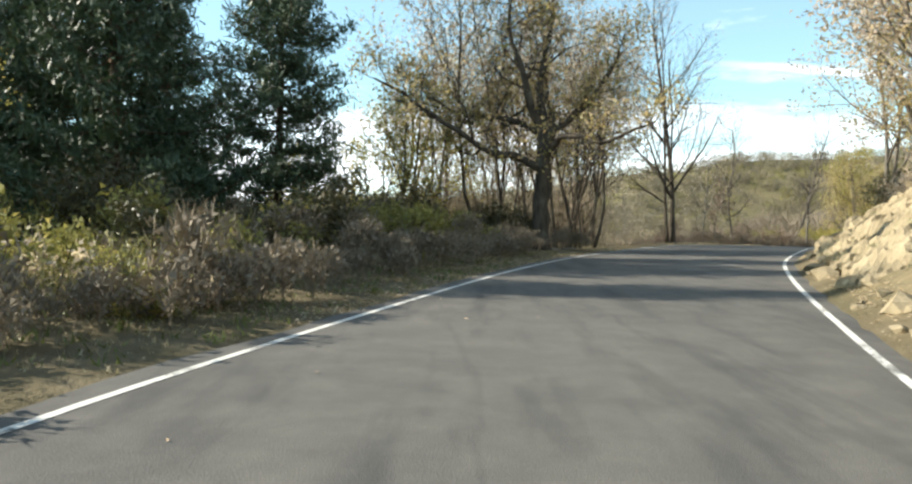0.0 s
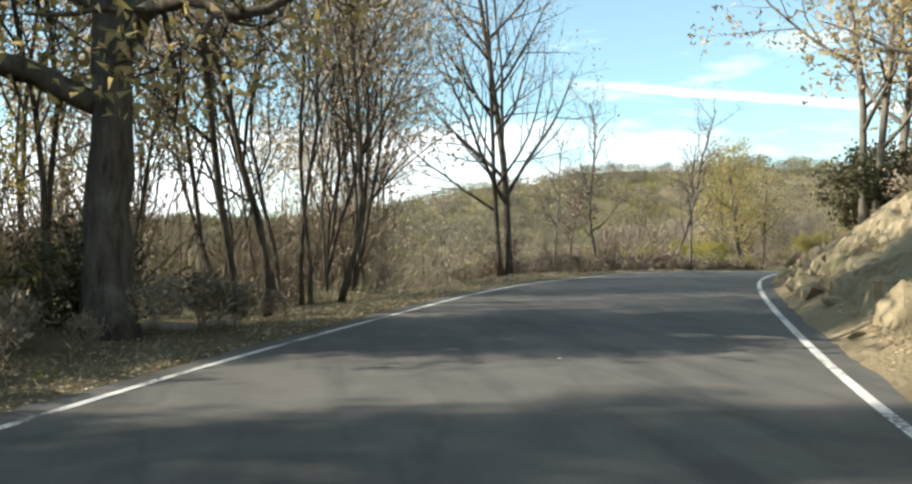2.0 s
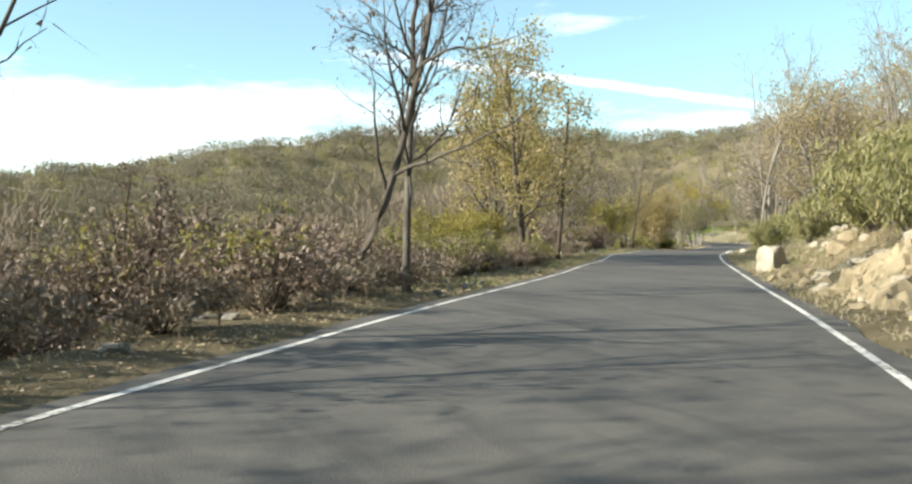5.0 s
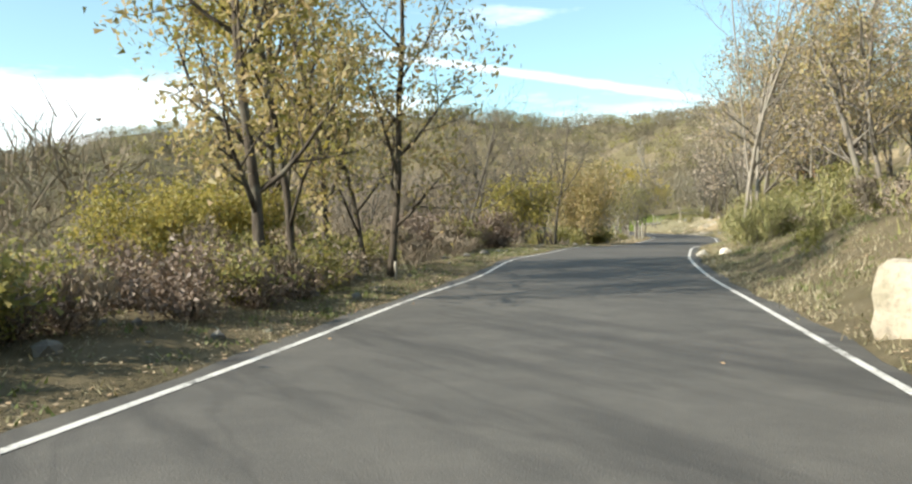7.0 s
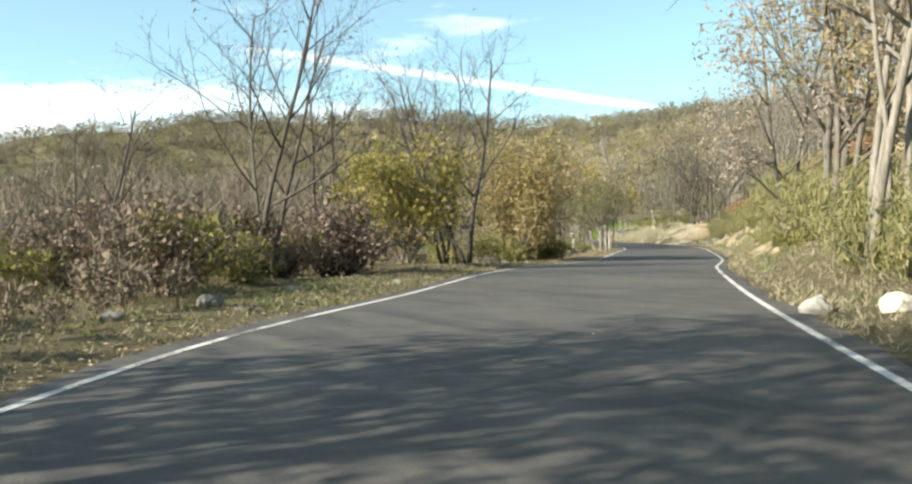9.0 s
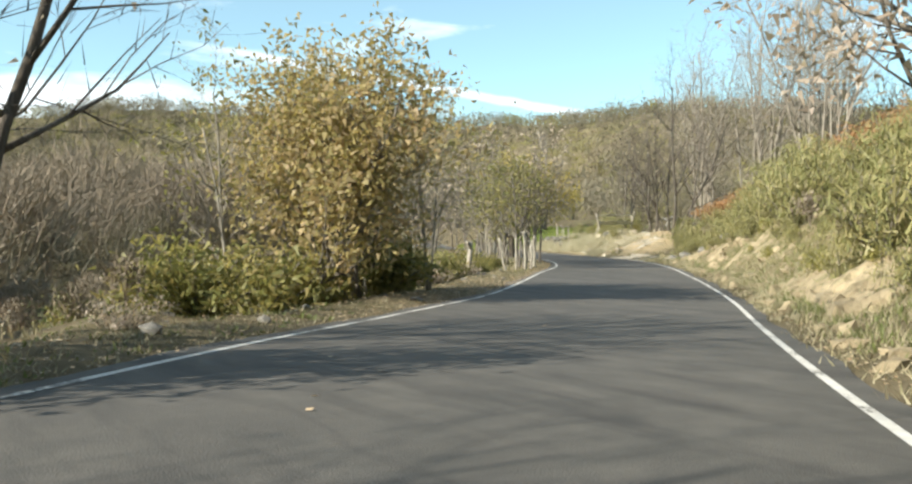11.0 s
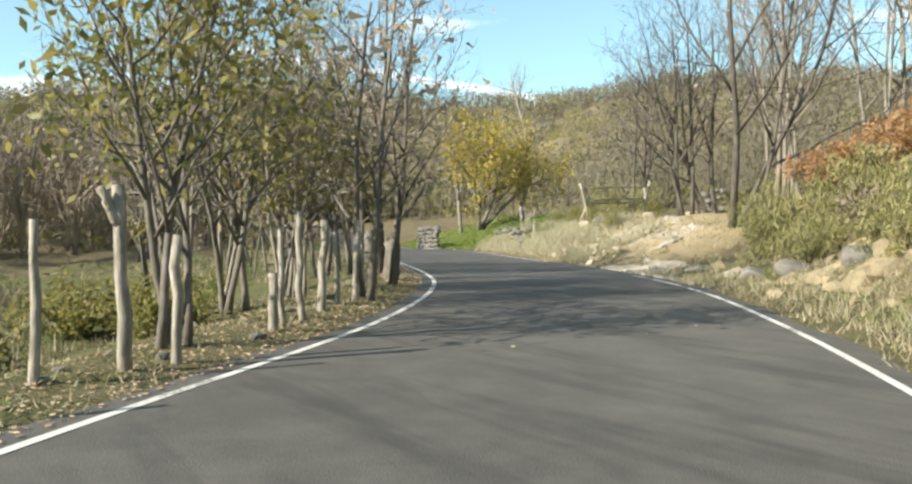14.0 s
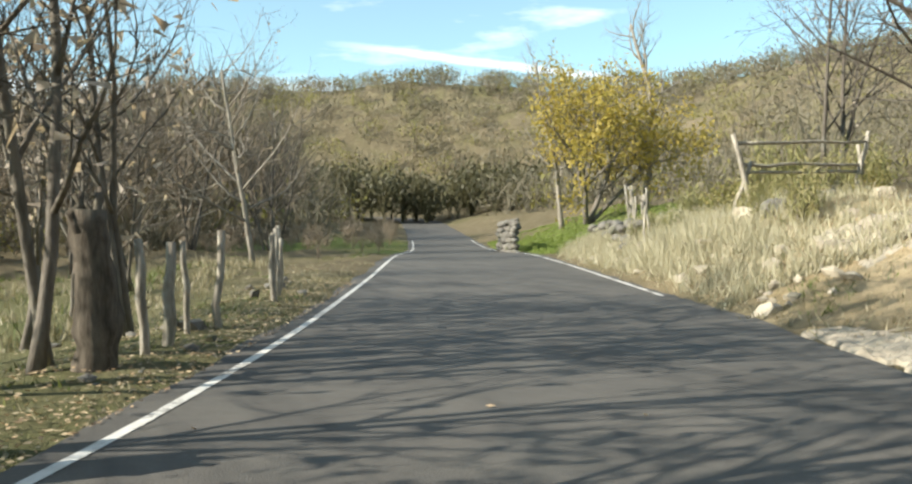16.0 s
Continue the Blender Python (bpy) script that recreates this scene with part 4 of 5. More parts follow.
strew(sprouts, 124, 131, -8.5, -5.4, 6, .8, 1.1, 38)
strew(ferns, 103, 114, 7.5, 11, 8, .7, 1.2, 16)
strew(brooms, 86, 99, 4.4, 6.2, 14, .7, 1.1, 46)
strew(browns, 84, 112, 5.0, 8.5, 18, .8, 1.3, 47)
strew(olives, 88, 110, 6.0, 9, 12, .9, 1.4, 48)
strew(darks, 39, 44, 4.8, 6.5, 5, .9, 1.4, 17)
strew(olives, 10, 56, 6, 10, 14, .6, 1.1, 18)
strew(browns, 50, 74, 5.6, 9.5, 16, .7, 1.2, 42)
strew(olives, 50, 72, 5.4, 9, 8, .6, 1.0, 43)
strew(browns, 5, 50, 4.6, 8, 8, .4, .8, 19)
strew(browns, 16, 44, 5.6, 8.6, 16, .6, 1.1, 39)
strew(sprouts, 125, 134, -8.5, -4.5, 12, .5, .85, 40)
strew(olives, 124, 136, -11, -6, 8, .5, .8, 41)
strew(olives, 157, 170, 5, 12, 7, .6, 1.0, 20)
strew(brooms, 155, 169, 5.0, 10, 14, .4, .8, 21)
strew(brooms, 157, 167, 3.4, 4.6, 4, .3, .45, 45)
again(brooms[0], 94.5, 122.7, 20, .62)
again(brooms[1], 98.7, 126.9, 80, 1.15)
again(brooms[2], 100.2, 126.3, 150, 1.0)

# ---- woods on the hills ----
def crowns(r, cards, leafy, fine, wide=1.0):
    """Rough trees for woods, 1 m high: stems, twigs and leaf clumps, one triangle each."""
    proto = []
    for _ in range(8):
        m = cards
        d = unit(r.normal(0, 1, (m, 3)) + (0, 0, .25))
        lump = .75 + .25 * np.sin(d[:, :1] * 5 + r.uniform(0, 6)) * np.sin(d[:, 1:2] * 4 + r.uniform(0, 6))
        c = d * r.uniform(.2, 1, (m, 1)) ** .6 * lump * (.52 * wide, .52 * wide, .42) + (0, 0, .56)
        twig = r.uniform(0, 1, (m, 1)) > leafy
        way = unit(np.where(twig, d * .55 + (0, 0, .8) + r.normal(0, .5, (m, 3)), r.normal(0, 1, (m, 3))))
        side = unit(np.cross(way, r.normal(0, 1, (m, 3))))
        ln, wd = np.where(twig, .20, .058 * fine) * r.uniform(.6, 1.3, (m, 1)), np.where(twig, .015 * fine, .048 * fine) * r.uniform(.7, 1.3, (m, 1))
        tri = np.stack([c - way * ln * .5 - side * wd * .5, c - way * ln * .5 + side * wd * .5, c + way * ln * .5], 1)
        st = []
        for k in range(9):
            e = np.append(r.normal(0, .2, 2), r.uniform(.5, .95))
            z0 = 0 if k < 3 else r.uniform(.1, .35)
            st.append(np.array([(-.010, 0, z0), (.010, 0, z0), e * (.35, .35, 1) if k < 3 else e]))
        proto.append(np.concatenate([tri, np.array(st)]))
    return proto


def woods(name, label, mat, proto, r, x, y, hmin, hmax, sink=.03):
    z = land(x, y)
    out = []
    for i in range(len(x)):
        h, t = r.uniform(hmin, hmax), r.uniform(0, 6.28)
        q = proto[i % 8] * (h * r.uniform(.8, 1.15), h * r.uniform(.8, 1.15), h)
        ct, sn = math.cos(t), math.sin(t)
        out.append(np.stack([q[..., 0] * ct - q[..., 1] * sn + x[i], q[..., 0] * sn + q[..., 1] * ct + y[i], q[..., 2] + z[i] - sink * h], -1))
    S = Soup()
    S.tris(np.concatenate(out))
    thing(name, label, "woods", kind="stuff", mesh=S.mesh(name, mat))


def far_woods(label, mat, count, cards, seed, az, near, far, hmin, hmax, leafy, fine, wide=1.25):
    r = np.random.default_rng(seed)
    a = np.radians(r.uniform(az[0], az[1], count * 5))
    d = r.uniform(near ** 1.6, far ** 1.6, count * 5) ** (1 / 1.6)
    x, y = 40 + np.sin(a) * d, 70 + np.cos(a) * d
    s, o, _, w = road_frame(x, y)
    field = (np.hypot(x - 76, y - 126) < 14) | (np.hypot(x - 64, y - 112) < 9) | (np.hypot(x - 104, y - 150) < 13)
    clear = np.where(s > 185, 8, np.where(o < 0, 24, 30))
    ok = np.where((np.abs(o) > clear) & ~field)[0][:count]
    woods("hillside_woods", label, mat, crowns(r, cards, leafy, fine, wide), r, x[ok], y[ok], hmin, hmax, .34)


def near_woods(label, mat, count, cards, seed, s0, s1, o0, o1, hmin, hmax, leafy, fine):
    r = np.random.default_rng(seed)
    p = np.array([spot(r.uniform(s0, s1), r.uniform(o0, o1)) for _ in range(count)])
    woods("roadside_woods", label, mat, crowns(r, cards, leafy, fine), r, p[:, 0], p[:, 1], hmin, hmax)


far_woods("grey-brown bare oak woods on the near hillside", WOODS, 410, 340, 301, (-38, 88), 42, 105, 5.5, 9, .14, .5)
far_woods("brown half-bare oak woods on the hillside", WOODS, 720, 150, 304, (-38, 88), 100, 185, 6, 10, .25, .8)
far_woods("brown half-bare oak woods on the far hillside", WOODS, 3600, 66, 303, (-38, 88), 150, 290, 5.4, 8.5, .55, 1.3, 1.35)
far_woods("olive-green woods on the far hillside", WOODS_GREEN, 850, 72, 302, (-34, 75), 100, 280, 4.5, 8, .75, 1.1)
near_woods("bare grey brush down the slope below the road", BRUSH, 100, 380, 311, 28, 47, -24, -8.5, 2.5, 6, .12, .38)
near_woods("low grey brush down the slope below the road", BRUSH, 60, 380, 317, 46, 62, -22, -10, 1.5, 2.8, .15, .8)
near_woods("thin bare trees down the slope below the road", BRUSH, 90, 400, 312, 60, 118, -28, -12, 3, 6.5, .15, .42)
for i, (x, y, k) in enumerate([(88.0, 148.2, 1.0), (91.9, 151.3, .95), (83.8, 144.0, 1.05), (93.7, 161.2, 1.1), (96.7, 169.3, 1.2), (88.3, 164.6, 1.2)]):
    again(bares[i % 3], x, y, 40 + 77 * i, k)
near_woods("tall leafless trees beyond the road bend", BRUSH, 70, 480, 332, 168, 222, -48, -11, 7, 12, .12, .42)
near_woods("low dark brush across the field", BRUSH, 80, 360, 333, 120, 146, -26, -10, .7, 1.9, .3, 1.0)
near_woods("leafless trees beyond the field", BRUSH, 60, 460, 313, 112, 165, -46, -27, 6, 9.5, .12, .42)
near_woods("brown oak woods above the bank", WOODS, 125, 340, 314, 46, 128, 13, 32, 4.5, 8, .4, .42)
near_woods("brown oak woods above the bank", WOODS, 50, 380, 315, 146, 185, 15, 34, 4.5, 7.5, .35, .42)
near_woods("low brown brush by the far bend", BRUSH, 60, 260, 329, 168, 216, -12, -3.2, .7, 1.8, .35, 1.0)
near_woods("low grey-brown undergrowth beside the road", BRUSH, 60, 330, 321, -2, 27, -10, -4.4, .8, 1.6, .3, 1.3)
# verge brush, packed denser to imitate the shade lying there
near_woods("low shady brush hugging the road", BRUSH, 100, 260, 325, 2, 29, -5.0, -3.8, .45, 1.0, .4, 1.6)
near_woods("dark tangled brush hugging the road", BRUSH, 70, 260, 326, 62, 92, -5.4, -4.0, .4, .9, .35, 1.6)
near_woods("dark tangled brush hugging the road", BRUSH, 70, 260, 328, 43, 63, -4.6, -3.4, .3, .75, .4, 1.7)
near_woods("low olive undergrowth beside the road", WOODS_GREEN, 40, 330, 322, -2, 27, -11, -4.6, .8, 1.6, .6, 1.3)
near_woods("low grey-brown undergrowth beside the road", BRUSH, 70, 330, 323, 58, 128, -10, -5.6, .7, 1.6, .3, 1.3)
near_woods("low olive scrub on the valley side", WOODS_GREEN, 60, 300, 331, 78, 100, -14, -5.8, .7, 1.7, .6, 1.2)
near_woods("low tangled undergrowth on the bank", BRUSH, 50, 330, 324, 50, 145, 5.0, 9, .6, 1.4, .35, 1.3)

def thicket():
    r = np.random.default_rng(330)
    t, w = r.uniform(0, 1, 60), r.normal(0, 2.0, 60)
    woods("thicket", "dark brown thicket behind the far bend", LEAF_DARK, crowns(r, 300, .6, .9), r, 108 + 28 * t + w * .3, 205 - 9 * t + w * 2, 5.5, 9, .14)


thicket()
near_woods("low olive scrub on the bank", WOODS_GREEN, 70, 260, 327, 74, 147, 4.2, 7.5, .35, .8, .6, 1.6)


# ---- stones ----
def stone_mesh(seed, mat, flat=.75, cuts=5, fine=3, smooth=True):
    """An angular boulder: a ball cut by planes and roughened."""
    r = np.random.default_rng(seed)
    bm = bmesh.new()
    bmesh.ops.create_icosphere(bm, subdivisions=fine, radius=1)
    planes = [(Vector(unit(r.normal(0, 1, 3))), r.uniform(.55, .85)) for _ in range(cuts + 4)]
    shift = Vector(r.uniform(-9, 9, 3))
    for v in bm.verts:
        for nrm, d in planes:
            k = v.co.dot(nrm) - d
            if k > 0:
                v.co -= nrm * k * .92
        v.co *= 1 + .10 * noise.noise(v.co * 1.7 + shift) + .06 * noise.noise(v.co * 4.5 + shift)
        v.co.z *= flat
    me = bpy.data.meshes.new("boulder")
    bm.to_mesh(me)
    bm.free()
    me.materials.append(mat)
    if smooth:
        me.shade_smooth()
    return me


def block_mesh(seed, mat):
    """A squared, weathered block with chipped corners."""
    r = np.random.default_rng(seed)
    bm = bmesh.new()
    bmesh.ops.create_cube(bm, size=2)
    bmesh.ops.subdivide_edges(bm, edges=bm.edges[:], cuts=5, use_grid_fill=True)
    shift = Vector(r.uniform(-9, 9, 3))
    for v in bm.verts:
        far = max(0., v.co.length - 1.4)
        v.co *= 1 - .5 * far
        v.co *= 1 + .16 * noise.noise(v.co * 1.3 + shift) + .09 * noise.noise(v.co * 2.9 + shift) + .05 * noise.noise(v.co * 7 + shift)
        v.co.x *= 1 - .12 * v.co.z
    me = bpy.data.meshes.new("boulder")
    bm.to_mesh(me)
    bm.free()
    me.materials.append(mat)
    return me


TAN_STONES = [stone_mesh(400 + i, ROCK_TAN, .75, 9, 2, False) for i in range(4)]
WHITE_STONES = [stone_mesh(440 + i, ROCK_WHITE, .8, 9, 2, False) for i in range(3)]
WALL_STONES = [stone_mesh(430 + i, ROCK_GREY, .8, 5, 2) for i in range(4)]
ANGULAR = [stone_mesh(460 + i, ROCK_PALE, .85, 12, 2, False) for i in range(4)]
BLOCKS = [block_mesh(450 + i, ROCK_PALE) for i in range(3)]
GREY_STONES = [stone_mesh(420 + i, ROCK_GREY) for i in range(4)]


def boulder(meshes, i, x, y, size, label, sink=.3, group="", stretch=(1, 1, 1)):
    ob = thing("boulder", label, "rock", group, mesh=meshes[i % len(meshes)])
    ob.matrix_basis = pose(x, y, land1(x, y) + size * stretch[2] * (.5 - sink), 0, 0, 47 * i) @ Matrix.Diagonal((size * stretch[0], size * stretch[1], size * stretch[2], 1))
    return ob


BANK = "tan weathered rock jutting from the road bank"
r = np.random.default_rng(5)
for i in range(12):
    x, y = spot(r.uniform(14, 40), r.uniform(4.0, 6.2))
    boulder(TAN_STONES, i, x, y, r.uniform(.2, .5), BANK, .75, "bank rocks")
for i in range(22):
    x, y = spot(r.uniform(112, 146), r.uniform(3.8, 6.5))
    boulder(TAN_STONES, i, x, y, r.uniform(.15, .42), BANK, .7, "bank rocks")
for i in range(16):
    x, y = spot(r.uniform(52, 72), r.uniform(3.9, 7.2))
    boulder((TAN_STONES, GREY_STONES, ANGULAR)[i % 3], i, x, y, r.uniform(.15, .38), "pale granite stone on the road bank", .4, "bank rocks")
boulder(BLOCKS, 0, 37.2, 60.9, .5, "tall upright pale granite block beside the road", .1, stretch=(.62, .7, 1.0))
for i, (x, y, k) in enumerate([(38.0, 60.0, .22), (37.0, 58.7, .2), (38.6, 59.2, .34), (35.9, 57.3, .24), (37.3, 56.9, .32), (34.8, 55.6, .2), (36.4, 58.3, .14), (35.6, 54.9, .3), (38.3, 57.6, .28), (36.8, 57.6, .16), (39.4, 60.4, .26)]):
    boulder(ANGULAR, i + 1, x, y, k, "broken pale block in the stony bank", .5, "bank rocks", (1, .8, .8))
for i, (x, y, k) in enumerate([(95.5, 124.8, .3), (95.9, 125.0, .24), (95.2, 124.6, .2), (100.3, 124.6, .3), (100.9, 124.3, .36), (96.4, 122.6, .2)]):
    boulder(BLOCKS, i, x, y, k, "pale lichen-spotted stone at the foot of the gate", .35, "gate stones", (1, .8, .75))
boulder(GREY_STONES, 2, 33.3, 52.6, .6, "grey boulder on the bank", .2)
for i, (x, y, k) in enumerate([(49.5, 76.05, .22), (49.55, 75.1, .2)]):
    boulder(WHITE_STONES, i, x, y, k, "whitish boulder on the verge", .2, "verge boulders")
boulder(GREY_STONES, 1, 50.3, 74.3, .3, "grey boulder on the verge", .2)


def outcrop(label, s0, s1, o0, o1, seed, step=.075, mat=None, bare=.12, rise=.8):
    """A sheet of bedrock lying flush in the bank, split into tilted layers."""
    r = np.random.default_rng(seed)
    ss, oo = np.arange(s0, s1, step), np.arange(o0, o1, step)
    gs, go = (g.ravel() for g in np.meshgrid(ss, oo))
    p = np.array([spot(a, b) for a, b in zip(gs, go)])
    z = land(p[:, 0], p[:, 1])
    u, v = (gs - s0) / (s1 - s0) * 2 - 1, (go - o0) / (o1 - o0) * 2 - 1
    h = []
    for x, y in p:
        q = Vector((x * .55 + y * .25, y * .55 - x * .25, seed * 3.1))
        lay = noise.noise(q) * 3.2 + noise.noise(q * 2.7) * 1.1
        f = lay - math.floor(lay)
        gap = max(0, 1 - abs(noise.noise(q * 2.3 + Vector((5, 1, 0)))) / .07) + .6 * max(0, 1 - abs(noise.noise(q * 5.1 + Vector((2, 8, 0)))) / .06)
        h.append(.055 * math.floor(lay) + .05 * min(1, f * 5) + .05 * noise.noise(Vector((x * 4, y * 4, 0))) + .03 * noise.noise(Vector((x * 11, y * 11, 3))) - .07 * gap)
    h = np.array(h)
    rim = 1 - np.maximum(np.abs(u) ** 2.5, np.abs(v) ** 2.5) + .5 * np.array([noise.noise(Vector((x * .9, y * .9, 7))) for x, y in p])
    z = z + np.where(rim > bare, .03 + h * rise, -.12)
    n = len(ss)
    i = (np.arange(len(oo) - 1)[:, None] * n + np.arange(n - 1)[None, :]).ravel()
    f = np.stack([i, i + 1, i + n + 1, i + n], 1)
    me = bpy.data.meshes.new("rock_outcrop")
    me.from_pydata(np.column_stack([p, z]).tolist(), [], f.tolist())
    me.materials.append(mat or ROCK_PALE)
    thing("rock_face", label, "rock", kind="structure", mesh=me)


outcrop("flat pale bedrock laid bare beside the road", 144.6, 151.6, 2.75, 4.3, 1, rise=.45)
outcrop("golden weathered rock face cut into the bank", 11, 27, 3.35, 6.4, 3, .10, ROCK_TAN, .12, 2.6)
outcrop("golden weathered rock face cut into the bank", 26, 42, 3.3, 6.4, 4, .10, ROCK_TAN, .2, 2.4)
outcrop("sandy rock showing through the bank", 48, 64, 3.2, 6.6, 8, .10, ROCK_TAN, .45, 2.2)
outcrop("crumbling tan rock showing through the bank", 112, 124, 3.2, 5.6, 5, .12, ROCK_TAN, .62, 1.5)
outcrop("crumbling tan rock showing through the bank", 123, 135, 3.1, 6.0, 6, .12, ROCK_TAN, .8, 1.4)
outcrop("crumbling tan rock showing through the bank", 134, 146, 3.1, 6.0, 7, .12, ROCK_TAN, .8, 1.4)
outcrop("small sheet of pale bedrock in the sandy bank", 152.2, 155.4, 4.5, 6.6, 2)
for i, (x, y, k) in enumerate([(86.8, 110.2, .35), (86.1, 108.6, .3), (87.4, 111.5, .3), (85.0, 106.4, .35), (97.1, 125.4, .26), (95.2, 123.9, .28), (96.2, 123.6, .24), (98.1, 122.9, .22), (42.6, 79.5, .15), (43.9, 80.6, .18), (41.3, 78.4, .12), (98.9, 123.9, .25)]):
    boulder(GREY_STONES, i, x, y, k, "lichen-covered grey stone in the grass", .35)


def stone_wall(label, a, b, rows, size, seed, thick=.5):
    """Dry stone wall from a to b, every stone its own piece."""
    r = np.random.default_rng(seed)
    ob = thing("stone_wall", label, "wall")
    a, b = np.array(a), np.array(b)
    ln = np.linalg.norm(b - a)
    d = (b - a) / ln
    for row in range(rows):
        t = r.uniform(0, size)
        while t < ln - row * size * .25:
            p = a + d * t + np.array([d[1], -d[0]]) * r.normal(0, thick * .18)
            k = size * r.uniform(.36, .85)
            z = land1(*p) + (row + .35 + r.normal(0, .12)) * size * .7
            m = WALL_STONES[int(r.integers(0, 4))]
            st = part("stone", m, ob)
            st.matrix_basis = pose(p[0], p[1], z, r.uniform(-30, 30), r.uniform(-30, 30), r.uniform(0, 360)) @ Matrix.Diagonal((k * .85, k * .7, k * .62, 1))
            t += k * 1.15
    return ob


stone_wall("short dry stone wall running beside the road", (100.1, 142.5), (102.9, 149.4), 6, .36, 1, .3)
stone_wall("tumbled dry stone wall behind the gate", (101.8, 124.7), (104.9, 121.9), 4, .34, 2)
stone_wall("low overgrown stone wall along the verge", (95.7, 128.7), (98.6, 134.7), 2, .36, 3)


# ---- fence, gate, stumps ----
def pole(s, a, b, r0, r1, seed, sides=7):
    r = np.random.default_rng(seed)
    u = np.linspace(0, 1, 6)[:, None]
    pts = np.array(a) * (1 - u) + np.array(b) * u + np.vstack([[0, 0, 0], r.normal(0, .014, (4, 3)), [0, 0, 0]])
    s.tube(pts, np.linspace(r0, r1, 6) * r.uniform(.88, 1.12, 6), sides)


def fence_post(x, y, h, rad, lean=(0, 0), label="weathered grey wooden fence post", fork=False, seed=0):
    s = Soup()
    pole(s, (0, 0, -.25), (lean[0], lean[1], h), rad, rad * .8, seed)
    if fork:
        pole(s, (lean[0] * .8, lean[1] * .8, h * .78), (lean[0] * .8 - .16, lean[1] - .05, h * .98), rad * .7, rad * .6, seed + 1)
    ob = thing("fence_post", label, "fence post", "field fence", mesh=s.mesh("fence_post", WOOD_GREY, True))
    ob.matrix_basis = pose(x, y, land1(x, y))
    return ob


fence_post(70.55, 105.95, 1.15, .1, (.05, 0), "stout forked stump used as a fence post", True, 1)
fence_post(72.9, 106.8, 1.2, .045, (-.3, .15), "leaning weathered fence post", False, 2)
fence_post(74.9, 108.2, 1.5, .06, (-.06, 0), "tall pale forked fence post", True, 4)
for i, (x, y, h) in enumerate([(74.2, 107.9, 1.2), (75.35, 108.4, 1.1), (76.85, 109.95, .65), (77.1, 110.4, 1.15), (77.55, 110.8, 1.35), (78.2, 111.6, 1.25), (78.8, 112.3, 1.1), (79.4, 113.0, 1.25), (80.2, 114.2, 1.05),
                               (81.0, 115.3, 1.15), (84.1, 120.5, 1.05), (84.3, 120.95, 1.0), (84.65, 121.9, .98), (84.97, 122.2, 1.1)]):
    fence_post(x, y, h, .04 + .012 * (i % 3), (.07 * math.sin(i * 3), .05 * math.cos(i * 4)), seed=10 + i)
for i in range(6):
    fence_post(86.25 + .13 * i, 125.1 + .45 * i, 1.0 + .12 * math.sin(i * 2.9), .05, (.06 * math.sin(i * 3.3), .04), "pale split fence post", seed=30 + i)
for i in range(8):
    t = i / 7
    fence_post(95.2 + 3.4 * t + .2 * math.sin(i * 2), 127.7 + 5.2 * t, 1.15 + .2 * math.sin(i * 2.9), .03, (.18 * math.sin(i * 3.3), .05), "short crooked fence stake", i % 3 == 0, seed=50 + i)


def stump(x, y, h, rad, label, seed, wood=WOOD_BROWN):
    s = Soup()
    r = np.random.default_rng(seed)
    u = np.linspace(0, 1, 13)
    s.tube([(0, 0, -.2 + (h + .2) * t) for t in u], rad * (1.2 - .3 * u + .07 * r.normal(0, 1, 13)), 18)
    for k in range(4):
        a = k * 1.7 + seed
        pole(s, (math.cos(a) * rad * .6, math.sin(a) * rad * .6, h * .8), (math.cos(a) * rad * .75, math.sin(a) * rad * .75, h + r.uniform(.05, .2)), rad * .42, rad * .12, seed + k)
    me = s.mesh("tree_stump", wood, True)
    for v in me.vertices:
        k = 1 + .17 * noise.noise(Vector((v.co.x * 9, v.co.y * 9, v.co.z * 1.6 + seed * 5))) + .14 * noise.noise(v.co * 14)
        v.co.x, v.co.y = v.co.x * k + .07 * v.co.z * math.sin(v.co.z * 2.3 + seed), v.co.y * k
    ob = thing("tree_stump", label, "stump", mesh=me)
    ob.matrix_basis = pose(x, y, land1(x, y), 0, 2, 0)


stump(82.35, 117.0, .85, .17, "thick weathered grey log post standing by the road", 1, BARK_GREY)
stump(83.66, 119.95, 1.3, .16, "dark broken tree stump by the fence", 2)


def gate():
    ob = thing("pole_gate", "rustic gate of bleached poles", "gate")
    za, zb = land1(95.6, 125.3) - .1, land1(99.2, 125.3) - .1

    def piece(name, a, b, r0, r1, seed):
        s = Soup()
        pole(s, a, b, r0, r1, seed)
        part(name, s.mesh(name, WOOD_GREY, True), ob)
    piece("post", (96.1, 125.2, za), (95.5, 125.3, 2.88), .065, .05, 1)
    piece("post", (95.6, 125.5, za), (95.95, 125.25, 2.35), .05, .04, 2)
    piece("post", (98.85, 125.3, zb), (99.35, 125.3, 3.08), .06, .045, 3)
    piece("post", (99.3, 125.25, zb), (99.15, 125.4, 2.8), .05, .04, 4)
    for k, (z0, z1) in enumerate(((2.7, 2.86), (2.28, 2.36), (2.13, 2.2))):
        piece("rail", (95.6 + .12 * k, 125.3, z0), (99.3 - .08 * k, 125.3, z1), .035, .03, 5 + k)


gate()


# ---- grass, litter ----
def along(st, v):
    return np.interp(st, STATION, v)


